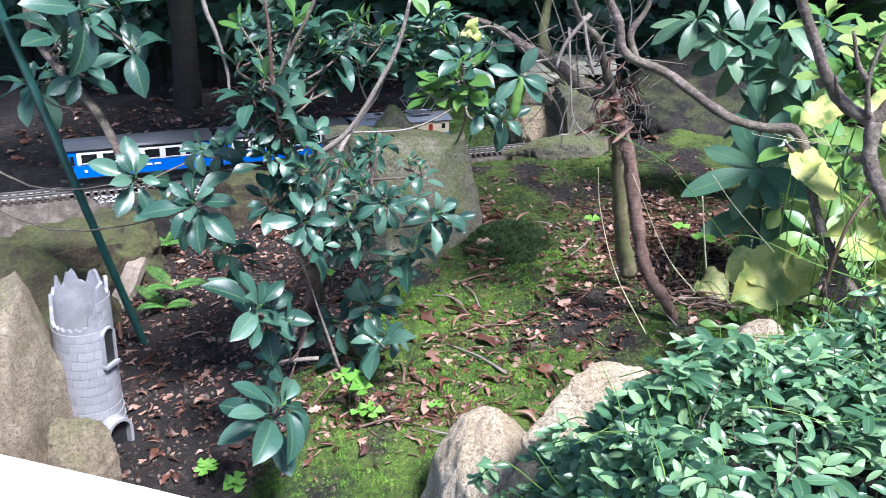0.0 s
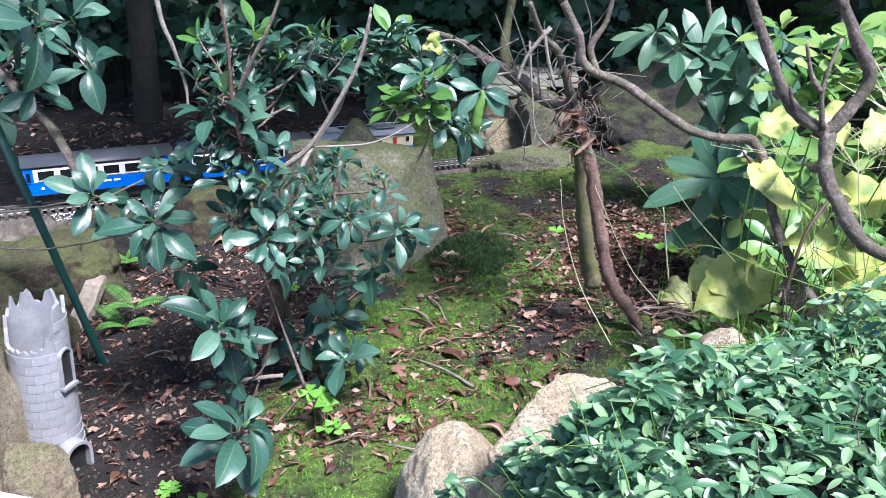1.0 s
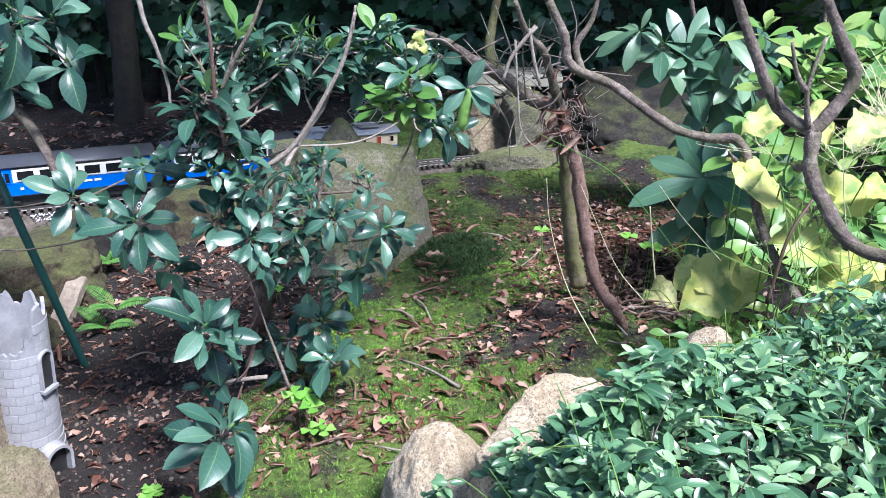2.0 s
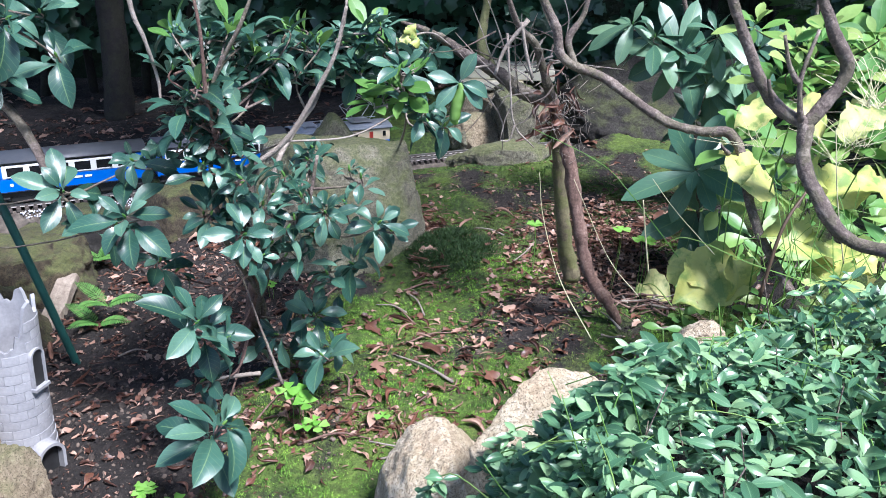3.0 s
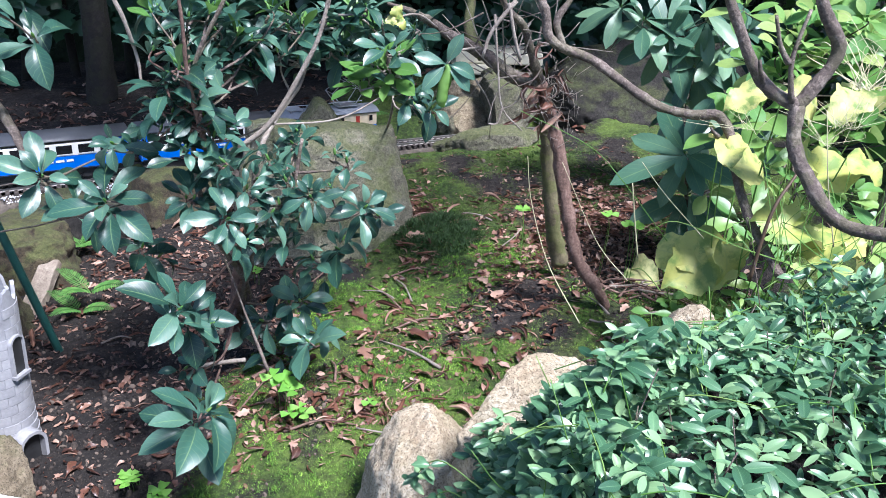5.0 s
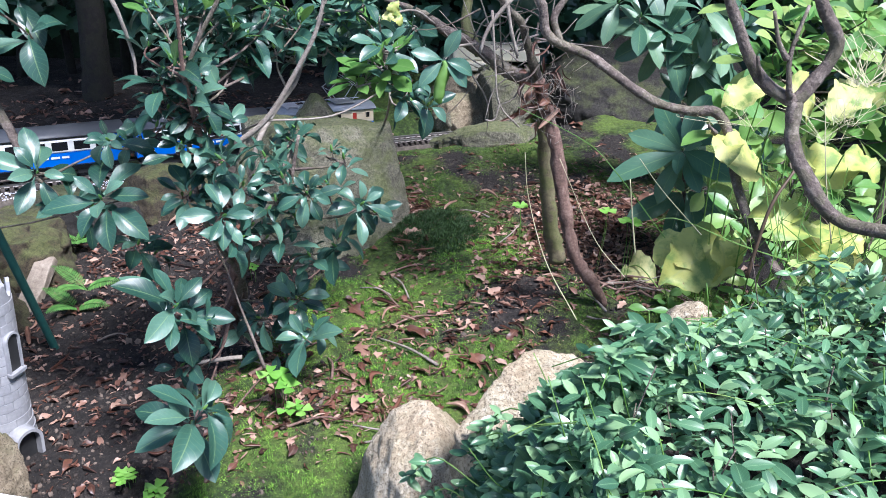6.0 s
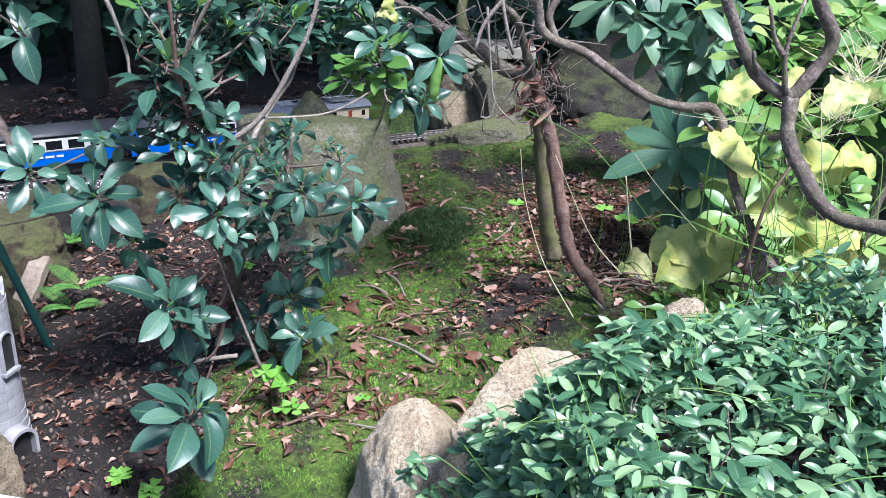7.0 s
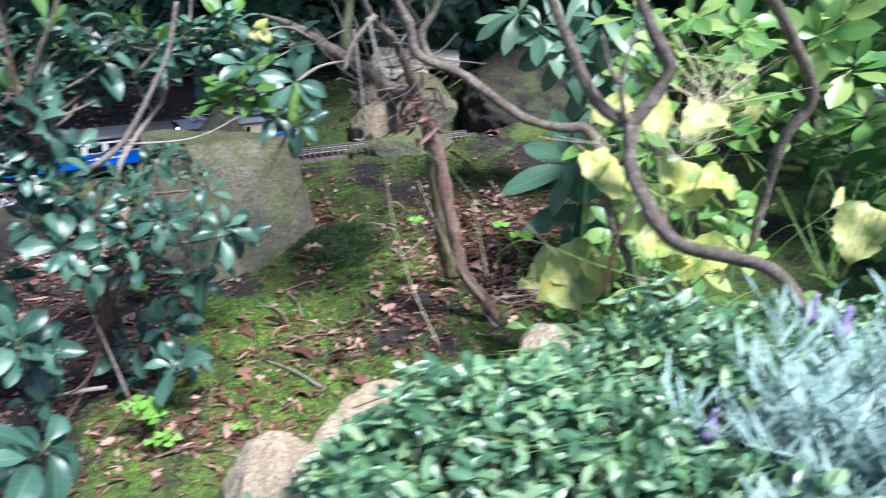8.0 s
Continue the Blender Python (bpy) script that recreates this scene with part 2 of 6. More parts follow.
def box(sx, sy, sz, x=0, y=0, z=0, bevel=0.0, bm=None):
    b = bmesh.new()
    bmesh.ops.create_cube(b, size=1, matrix=Matrix.Translation((x, y, z)) @ Matrix.Diagonal((sx, sy, sz, 1)))
    if bevel:
        bmesh.ops.bevel(b, geom=b.edges[:], offset=bevel, segments=2, affect="EDGES", profile=0.5)
    if bm is None:
        return b
    me = bpy.data.meshes.new("tmp")
    b.to_mesh(me)
    b.free()
    bm.from_mesh(me)
    bpy.data.meshes.remove(me)
    return bm


def rod(bm, a, b, r, segs=8):
    a, b = Vector(a), Vector(b)
    m = Matrix.Translation((a + b) / 2) @ (b - a).to_track_quat("Z", "Y").to_matrix().to_4x4()
    bmesh.ops.create_cone(bm, cap_ends=True, segments=segs, radius1=r, radius2=r, depth=(b - a).length, matrix=m)
    return bm


def smooth_line(points, per=6):
    """Catmull-Rom through the points."""
    p = [Vector(q) for q in points]
    p = [p[0] * 2 - p[1]] + p + [p[-1] * 2 - p[-2]]
    out = []
    for i in range(1, len(p) - 2):
        for k in range(per):
            t = k / per
            a, b, c, d = p[i - 1], p[i], p[i + 1], p[i + 2]
            out.append(0.5 * ((2 * b) + (c - a) * t + (2 * a - 5 * b + 4 * c - d) * t * t + (3 * b - a - 3 * c + d) * t ** 3))
    out.append(p[-2])
    return out


def tube_mesh(name, points, radii, mat, per=8, segs=12, rough=0.10, seed=0.0):
    """A rounded, slightly knobbly limb along the points; radii are spread along it."""
    line = smooth_line(points, per)
    n = len(line)
    verts, faces = [], []
    u = (line[1] - line[0]).normalized().cross(Vector((0.31, 0.52, 0.2))).normalized()
    for i, p in enumerate(line):
        d = (line[min(i + 1, n - 1)] - line[max(i - 1, 0)]).normalized()
        u = (u - d * u.dot(d)).normalized()
        w = d.cross(u)
        f = i / (n - 1) * (len(radii) - 1)
        k = min(int(f), len(radii) - 2) if len(radii) > 1 else 0
        r = radii[k] + (radii[min(k + 1, len(radii) - 1)] - radii[k]) * (f - k)
        for s in range(segs):
            a = 2 * math.pi * s / segs
            o = u * math.cos(a) + w * math.sin(a)
            q = p + o * r
            q += o * r * rough * 2 * noise.noise(q * 38 + Vector((seed, 0, 0))) + o * r * rough * 1.5 * noise.noise(q * 110)
            verts.append(q)
    for i in range(n - 1):
        for s in range(segs):
            a, b = i * segs + s, i * segs + (s + 1) % segs
            faces.append((a, b, b + segs, a + segs))
    faces.append(tuple(range(segs - 1, -1, -1)))
    faces.append(tuple(range((n - 1) * segs, n * segs)))
    return mesh_of(name, verts, faces, mat)


def limb(name, points, radii, mat, parent, label="", **more):
    return child(name, tube_mesh(name, points, radii, mat, **more), parent, None, label)


# ---- leaves ----
def leaf_data(width, profile, fold=0.25, droop=0.3, wave=0.0, segs=7, seed=0, curl=0.0):
    """A leaf of length 1 along +y, its face towards +z: vertices, faces and uv."""
    rnd = random.Random(seed)
    verts, uvs, faces = [], [], []
    ph = rnd.uniform(0, 6)
    for i in range(segs + 1):
        s = i / segs
        w = width * 0.5 * profile(s)
        y, z = s, 0.0
        bend = droop * s
        y = math.sin(bend) / droop if abs(droop) > 1e-3 else s
        z = -(1 - math.cos(bend)) / droop if abs(droop) > 1e-3 else 0.0
        for j, c in enumerate((-1, -0.5, 0, 0.5, 1)):
            lift = fold * abs(c) * w - curl * (c * c) * w
            lift += wave * abs(c) * math.sin(9 * s + ph + (2 if c > 0 else 0))
            verts.append((c * w, y, z + lift))
            uvs.append((0.5 + 0.5 * c, s))
        if i:
            a, b = (i - 1) * 5, i * 5
            faces += [(a + j, a + j + 1, b + j + 1, b + j) for j in range(4)]
    return np.array(verts), faces, np.array(uvs)


def rolled_data(width, turns, bend, segs=7, seed=0):
    """A dead leaf rolled into a loose tube of length 1 along +y."""
    rnd = random.Random(seed)
    verts, uvs, faces = [], [], []
    for i in range(segs + 1):
        s = i / segs
        r = width * 0.5 * max(0.12, math.sin(math.pi * (0.08 + 0.88 * s)) ** 0.6) * rnd.uniform(0.85, 1.1)
        for j in range(7):
            a = (j / 6 - 0.5) * turns * (0.75 + 0.4 * s)
            verts.append((r * math.sin(a) + bend * math.sin(math.pi * s), s, r * (1 - math.cos(a)) + 0.3 * bend * s * s))
            uvs.append((j / 6, s))
        if i:
            k, q = (i - 1) * 7, i * 7
            faces += [(k + j, k + j + 1, q + j + 1, q + j) for j in range(6)]
    return np.array(verts), faces, np.array(uvs)


def rolled_set(name, mat, n=5):
    out = []
    for i in range(n):
        v, f, u = rolled_data(0.10 + 0.05 * (i % 3), 3.4 + 0.5 * (i % 4), 0.10 * (i - 2), seed=i)
        out.append((mesh_of(name, v, f, mat, u), v, f, u))
    return out


def obovate(s):
    return 0.07 if s < 0.08 else max(0.02, math.sin(math.pi * min(1, ((s - 0.08) / 0.92)) ** 1.25) ** 0.75)


def elliptic(s):
    return max(0.05, math.sin(math.pi * max(s, 0.0) ** 0.92) ** 0.68)


def strap(s):
    return 0.1 if s < 0.06 else max(0.03, math.sin(math.pi * ((s - 0.06) / 0.94) ** 1.1) ** 0.55)


def broad(s):
    return max(0.05, math.sin(math.pi * s ** 0.7) ** 0.6) * (1 + 0.08 * math.sin(40 * s))


def lobed(s):
    return max(0.04, math.sin(math.pi * s ** 0.6) ** 0.7) * (0.78 + 0.3 * math.cos(s * 17.0))


def blade(s):
    return max(0.02, 1 - s)


def leaf_set(name, mat, width, profile, n=4, **k):
    out = []
    rnd = random.Random(len(name))
    for i in range(n):
        kk = dict(k)
        kk["droop"] = k.get("droop", 0.3) * rnd.uniform(0.4, 1.7)
        kk["fold"] = k.get("fold", 0.25) * rnd.uniform(0.5, 1.5)
        v, f, u = leaf_data(width * rnd.uniform(0.88, 1.12), profile, seed=i, **kk)
        out.append((mesh_of(name, v, f, mat, u), v, f, u))
    return out


L_RHODO = leaf_set("leaf", RHODO, 0.42, obovate, n=9, droop=0.75, fold=0.42, wave=0.022, segs=9)
L_YOUNG = leaf_set("leaf", YOUNG, 0.42, obovate, droop=0.35, fold=0.3)
L_BIG = leaf_set("leaf", BIGLEAF, 0.34, strap, droop=0.5, fold=0.18, wave=0.01)
L_LIME = leaf_set("leaf", LIME, 0.45, obovate, droop=0.4, fold=0.2)
L_YELLOW = leaf_set("leaf", YELLOW, 0.8, broad, n=5, droop=1.0, fold=0.3, wave=0.11, segs=12)
L_VINCA = leaf_set("leaf", VINCA, 0.41, elliptic, n=6, droop=0.5, fold=0.3, segs=6)
L_HEDGE = leaf_set("leaf", HEDGE, 0.85, lobed, droop=0.5, fold=0.15, segs=10)
L_DEAD = leaf_set("fallen_leaf", DEAD, 0.42, obovate, n=6, droop=0.8, fold=0.7, wave=0.07, curl=0.2)
L_ROLL = rolled_set("fallen_leaf", DEAD, 6)
L_OAK = leaf_set("fallen_leaf", DEAD, 0.6, lobed, n=4, droop=0.7, fold=0.3, wave=0.06, segs=10)
L_CLOVER = leaf_set("leaf", CLOVER, 1.1, lambda s: 0.1 if s < 0.05 else (s ** 0.7) * (1.0 if s < 0.8 else 0.85), n=3, droop=0.2, fold=0.25)
L_LAV = leaf_set("leaf", LAVENDER, 0.09, strap, droop=0.3, fold=0.3, segs=4)


def leaf_pose(p, d, up, size):
    """From the base p along d, its face towards up."""
    d = Vector(d).normalized()
    u = Vector(up)
    x = d.cross(u)
    if x.length < 1e-4:
        x = d.cross(Vector((1, 0, 0)))
    x.normalize()
    z = x.cross(d)
    m = Matrix((x, d, z)).transposed().to_4x4()
    return Matrix.Translation(p) @ m @ Matrix.Diagonal((size, size, size, 1))


def joined(name, kinds, poses, mat, parent, label="", kind="stuff"):
    """Many leaves as one mesh."""
    vs, fs, us, base = [], [], [], 0
    for i, m in enumerate(poses):
        _, v, f, u = kinds[i % len(kinds)]
        a = np.array(m)
        vs.append(v @ a[:3, :3].T + a[:3, 3])
        fs += [tuple(q + base for q in face) for face in f]
        us.append(u)
        base += len(v)
    me = mesh_of(name, np.concatenate(vs), fs, mat, np.concatenate(us))
    ob = child(name, me, parent, None, label) if parent else tagged(new(name, me), label)
    return tagged(ob, kind=kind)


def leaves(kinds, poses, parent, limit=300, mat=None, name="leaf", rest="foliage"):
    for i, m in enumerate(poses[:limit]):
        child(name, kinds[i % len(kinds)][0], parent, m)
    if len(poses) > limit:
        joined(rest, kinds, poses[limit:], mat, parent)


def whorl(p, axis, n, size, rnd, spread=(5, 35), inner=3):
    """Leaf poses of a rosette at p round axis."""
    a = Vector(axis).normalized()
    u = a.cross(Vector((0.3, 0.9, 0.1))).normalized()
    w = a.cross(u)
    out = []
    start = rnd.uniform(0, 6.28)
    for i in range(n + inner):
        deep = i < n
        ang = start + 2.4 * i + rnd.uniform(-0.2, 0.2)
        el = radians(rnd.uniform(*spread) if deep else rnd.uniform(40, 68))
        r = u * math.cos(ang) + w * math.sin(ang)
        d = r * math.cos(el) + a * math.sin(el) - Vector((0, 0, 0.12 if deep else 0))
        s = size * (rnd.uniform(0.75, 1.18) if deep else rnd.uniform(0.45, 0.7))
        out.append(leaf_pose(Vector(p) + r * 0.006 - a * (0.012 if deep else 0.0) * (i % 3), d, a, s))
    return out


# ---- ground ----
def ease(a, b, v):
    t = min(1.0, max(0.0, (v - a) / (b - a)))
    return t * t * (3 - 2 * t)


def bank_back(x):
    """Where the periwinkle bank ends towards the moss."""
    return 0.365 + 0.62 * min(max(x, 0.0) - 0.05, 0.36) + 0.16 * max(0.0, x - 0.41)


def height(x, y):
    """The raised bed, the bank under the periwinkle, and the path in front."""
    z = 0.64 + 0.09 * (min(y, 3.2) - 1.23) + 0.06 * (max(-1.2, min(x, 1.0)) - 0.08)
    z += 0.05 * math.exp(-((x - 0.46) ** 2 + (y - 1.3) ** 2) / 0.05)
    z += 0.05 * math.exp(-((x + 0.15) ** 2 + (y - 1.0) ** 2) / 0.08)
    z += 0.035 * ease(2.55, 2.9, y)
    near = max(abs(x) - 4, abs(y - 2) - 4, 0)
    if near < 4:
        q = Vector((x, y, 0))
        z += 0.02 * noise.noise(q * 3.1) + 0.012 * noise.noise(q * 9) + 0.006 * noise.noise(q * 27) + 0.004 * noise.noise(q * 60)
    line = 2.472 + 0.46 * x
    z += (min(z, 0.728) - z) * (1 - ease(0.09, 0.22, abs(y - line)))
    drop = ease(0.48, 0.8, y)
    z *= drop
    foot = ease(0.05, 0.12, x) * (1 - ease(0.55, 0.63, y)) * ease(-0.35, 0.05, y) * (1 - ease(2.2, 3.2, x))
    z += max(0.0, 0.87 - z) * foot
    bank = ease(0.06, 0.17, x) * (1 - ease(bank_back(x) - 0.05, bank_back(x) + 0.10, y)) * ease(-0.35, 0.05, y) * (1 - ease(2.2, 3.2, x))
    z += (1.04 - z) * bank
    return z


def mossy(x, y):
    """How mossy the ground is, 0 to 1."""
    q = Vector((x, y, 3.0))
    m = ease(-0.42, -0.22, x + 0.10 * noise.noise(q * 5) - 0.10 * (y - 1.0)) * ease(0.5, 0.7, y)
    m *= 0.62 + 0.75 * noise.noise(q * 4.2) + 0.55 * noise.noise(q * 11)
    m *= 1 - 0.9 * math.exp(-((x - 0.55) ** 2 + (y - 1.55) ** 2) / 0.045)
    m *= 1 - 0.7 * math.exp(-((x - 0.30) ** 2 + (y - 1.38) ** 2) / 0.012)
    m += 0.7 * math.exp(-((x - 0.02) ** 2 + (y - 0.90) ** 2) / 0.02) + 0.5 * math.exp(-((x - 0.1) ** 2 + (y - 1.1) ** 2) / 0.01)
    m += 0.55 * math.exp(-((x - 0.05) ** 2 + (y - 2.85) ** 2) / 0.05) + 0.6 * math.exp(-((x - 0.14) ** 2 + (y - 1.75) ** 2) / 0.012)
    m += 0.55 * math.exp(-((x + 0.75) ** 2 + (y - 2.45) ** 2) / 0.03)
    return max(0.0, min(1.0, m))


def ground_material():
    m, t, b = nodes_of("dark soil and moss")
    n, f, s = noisy(t, 9, 8), noisy(t, 80, 6), noisy(t, 320, 3)
    v = maths(t, "MULTIPLY_ADD", f, 0.5, maths(t, "MULTIPLY", n, 0.5))
    # dark soil, its colour also lowered for the shade by the bush
    soil = ramp(t, v, [(0.36, (0.006, 0.0045, 0.004)), (0.52, (0.023, 0.018, 0.015)), (0.68, (0.10, 0.078, 0.064))])
    soil = mixed(t, maths(t, "MULTIPLY", maths(t, "GREATER_THAN", s, 0.66), 0.5), soil, (0.2, 0.16, 0.13))
    dull = ramp(t, noisy(t, 4.5, 5), [(0.42, (0.026, 0.036, 0.011)), (0.6, (0.14, 0.19, 0.034))])
    green = ramp(t, f, [(0.36, (0.012, 0.03, 0.005)), (0.52, (0.07, 0.15, 0.016)), (0.68, (0.20, 0.32, 0.045))])
    at = t.nodes.new("ShaderNodeAttribute")
    at.attribute_name = "moss_cover"
    k = t.nodes.new("ShaderNodeMapRange")
    k.inputs[1].default_value, k.inputs[2].default_value = 0.25, 0.6
    t.links.new(maths(t, "MULTIPLY_ADD", maths(t, "SUBTRACT", f, 0.5), 0.5, at.outputs["Fac"]), k.inputs[0])
    t.links.new(mixed(t, k.outputs[0], soil, mixed(t, 0.6, green, dull)), b.inputs["Base Color"])
    b.inputs["Roughness"].default_value = 0.92
    bumped(t, b, maths(t, "ADD", maths(t, "MULTIPLY_ADD", f, 0.7, n), maths(t, "MULTIPLY", s, 0.4)), 1.0, 0.018)
    return m


def axis_steps(lo, hi, step, far):
    mid = list(np.arange(lo, hi, step))
    out, d = [], step
    p = hi
    while p < far:
        d *= 1.6
        p += d
        out.append(p)
    back, d, p = [], step, lo
    while p > -far:
        d *= 1.6
        p -= d
        back.append(p)
    return back[::-1] + mid + [hi] + out


def build_ground():
    xs, ys = axis_steps(-1.7, 1.7, 0.014, 300), axis_steps(0.4, 3.4, 0.014, 300)
    nx = len(xs)
    verts = [(x, y, height(x, y)) for y in ys for x in xs]
    faces = [(j * nx + i, j * nx + i + 1, (j + 1) * nx + i + 1, (j + 1) * nx + i) for j in range(len(ys) - 1) for i in range(nx - 1)]
    me = mesh_of("ground", verts, faces, ground_material())
    at = me.attributes.new("moss_cover", "FLOAT", "POINT")
    at.data.foreach_set("value", [mossy(v[0], v[1]) if abs(v[0]) < 2 and 0.3 < v[1] < 3.6 else 0.2 for v in verts])
    tagged(new("ground", me), "dark garden soil with patches of green moss", "ground", kind="structure")


build_ground()


# ---- rocks ----
def rock(name, at, size, seed, mat, label, turn=0.0, planes=9, rough=0.05, tilt=(0, 0), detail=4, cuts=(), group="garden rocks"):
    """A split stone: a ball cut by chance planes, then weathered. at is the middle of its foot."""
    rnd = random.Random(seed)
    bm = bmesh.new()
    bmesh.ops.create_icosphere(bm, subdivisions=detail + 1, radius=1.0)
    flats = [(Vector(n).normalized(), d) for n, d in cuts]
    for _ in range(planes):
        n = Vector((rnd.gauss(0, 1), rnd.gauss(0, 1), rnd.gauss(0, 0.8))).normalized()
        flats.append((n, rnd.uniform(0.62, 0.85)))
    off = Vector((seed * 7.3, seed * 1.7, 0))
    for v in bm.verts:
        c = v.co * 1.15
        for n, d in flats:
            k = c.dot(n) - d
            if k > 0:
                c -= n * k * 0.94
        big = noise.noise(c * 1.6 + off)
        c += c.normalized() * (rough * 1.6 * big + rough * 0.8 * noise.noise(c * 4.5 + off) + rough * 0.5 * noise.noise(c * 11 + off) + rough * 0.35 * noise.noise(c * 26 + off) - rough * 0.9 * max(0.0, noise.noise(c * 3.3 + off * 2) - 0.25))
        v.co = Vector((c.x * size[0] / 2, c.y * size[1] / 2, c.z * size[2] / 2 + size[2] * 0.42))
    me = bpy.data.meshes.new(name)
    bm.to_mesh(me)
    bm.free()
    me.materials.append(mat)
    me.polygons.foreach_set("use_smooth", [True] * len(me.polygons))
    ob = new(name, me)
    ob.matrix_basis = pose(at[0], at[1], at[2], tilt[0], tilt[1], turn)
    return tagged(ob, label, "rock", group)


BLOCK = (((0, 0, 1), 0.74), ((1, 0.1, 0.20), 0.72), ((-1, 0.1, 0), 0.80), ((0, 1, 0), -0.1), ((0.34, -0.85, 0.50), 0.66), ((-0.55, -0.80, 0.25), 0.66))
rock("boulder", (-0.165, 2.02, 0.47), (0.60, 0.84, 0.60), 3, GREYROCK, "big square mossy sandstone boulder standing in the moss", -4, 2, 0.04, cuts=BLOCK, detail=5)
rock("stone", (-0.20, 2.20, 0.70), (0.34, 0.12, 0.33), 8, GREYROCK, "small pointed stone behind the big boulder", 10, 8, 0.06, cuts=(((0.8, 0, 0.6), 0.45), ((-0.8, 0, 0.6), 0.5)))
rock("stone", (0.062, 0.70, 0.415), (0.29, 0.22, 0.47), 21, SAND, "pale pointed sandstone edging the bed beside the periwinkle", 8, 3, 0.045, cuts=(((0.62, -0.1, 0.75), 0.60), ((-0.92, -0.15, 0.32), 0.62), ((-0.3, -0.1, 0.9), 0.74), ((0.1, -1, 0.25), 0.62)), detail=5)
rock("stone", (0.17, 0.62, 0.775), (0.25, 0.16, 0.21), 36, SAND, "rounded pale sandstone half covered by periwinkle", 25, 5, 0.05, cuts=(((0.1, -0.2, 1), 0.80), ((-0.7, -0.2, 0.6), 0.66)), detail=5)
rock("stone", (0.44, 0.76, 0.835), (0.11, 0.09, 0.15), 12, SAND, "pale stone showing through the periwinkle", 5, 6, 0.05)
rock("boulder", (-0.80, 0.955, 0.42), (0.26, 0.30, 0.575), 5, TANROCK, "tall tan sandstone boulder beside the toy tower", 15, 6, 0.05)
rock("stone", (-0.65, 0.85, 0.53), (0.13, 0.13, 0.20), 17, TANROCK, "small pale stone with a mossy top", 40, 11, 0.085)
rock("boulder", (-1.10, 1.66, 0.42), (0.56, 0.50, 0.40), 25, BROWNROCK, "broad mossy boulder carrying the railway", 12, 8, 0.09, cuts=(((0, 0, 1), 0.7),), detail=5)
rock("boulder", (-1.00, 1.36, 0.40), (0.40, 0.34, 0.38), 27, BROWNROCK, "mossy boulder below the railway bank", -10, 8, 0.09)
rock("stone", (-0.83, 1.93, 0.60), (0.28, 0.20, 0.19), 31, SHADEROCK, "flat dark stone deepened for shade under the railway", 10, 6, 0.05, cuts=(((0, 0, 1), 0.7),))
rock("stone", (-0.62, 2.02, 0.60), (0.28, 0.24, 0.20), 33, BROWNROCK, "rounded mossy stone under the railway", 18, 6, 0.05)
rock("stone", (-0.44, 2.06, 0.62), (0.22, 0.16, 0.12), 35, SAND, "low pale stone beside the clay pipe", 5, 6, 0.05)
rock("stone", (0.34, 2.46, 0.665), (0.39, 0.20, 0.19), 41, GREYROCK, "long low mossy stone beside the track", 4, 4, 0.05, cuts=(((0, 0, 1), 0.72), ((-0.75, 0, 0.65), 0.66)), detail=5)
rock("boulder", (0.455, 2.66, 0.755), (0.26, 0.22, 0.24), 43, GREYROCK, "grey boulder lying on the tunnel stones", 8, 9, 0.06)
rock("stone", (0.312, 2.72, 0.73), (0.21, 0.16, 0.15), 45, TANROCK, "layered stone of the tunnel mouth", 12, 9, 0.07)
rock("stone", (0.225, 2.70, 0.715), (0.11, 0.12, 0.13), 61, GREYROCK, "rough stone beside the track", 15, 9, 0.07)
rock("stone", (0.30, 2.88, 0.80), (0.15, 0.14, 0.11), 46, TANROCK, "flat stone stacked on the tunnel mouth", -12, 9, 0.07)
rock("stone", (0.36, 2.86, 0.84), (0.13, 0.12, 0.10), 48, TANROCK, "flat brown stone stacked on the tunnel mouth", 30, 9, 0.07)
rock("stone", (0.42, 2.88, 0.86), (0.11, 0.12, 0.10), 47, GREYROCK, "small stone stacked on the tunnel mouth", 40, 9, 0.07)
rock("stone", (0.31, 2.96, 0.72), (0.30, 0.2, 0.16), 62, GREYROCK, "broad stone under the tunnel stones", 10, 9, 0.06)
rock("boulder", (1.10, 2.82, 0.62), (0.86, 0.5, 0.50), 51, SHADEROCK, "large dark boulder behind the shrubs, its colour deepened for shade", -6, 6, 0.05, detail=5)


def build_slab():
    at = (0.46, 3.02, 0.985)
    t = thing("stone_slab", at, "cream stone slab lying on the tunnel stones", "slab", turn=-8)
    part("plate", box(0.34, 0.22, 0.045, 0, 0, 0, 0.006), SLAB, t)
    part("plate", box(0.24, 0.20, 0.035, -0.07, -0.05, -0.042, 0.006), SLAB, t)
    part("footing", box(0.22, 0.14, 0.30, 0, 0.02, -0.21, 0.01), GREYROCK, t, "mossy stone footing")


build_slab()


# ---- railway ----
TRACK = smooth_line([(-2.6, 1.50, 0.75), (-1.9, 1.64, 0.75), (-1.45, 1.795, 0.75), (-1.15, 1.925, 0.75), (-0.8, 2.095, 0.75), (-0.35, 2.31, 0.75), (0.04, 2.492, 0.75), (0.22, 2.566, 0.75), (0.5, 2.68, 0.75), (0.9, 2.85, 0.75)], 30)
RUN = [0.0]
for a, b in zip(TRACK, TRACK[1:]):
    RUN.append(RUN[-1] + (b - a).length)


def on_track(s):
    """Place and heading at s metres along the track."""
    i = max(1, next((k for k, r in enumerate(RUN) if r >= s), len(RUN) - 1))
    a, b = TRACK[i - 1], TRACK[i]
    f = (s - RUN[i - 1]) / (RUN[i] - RUN[i - 1])
    d = b - a
    return a.lerp(b, f), math.degrees(math.atan2(d.y, d.x))


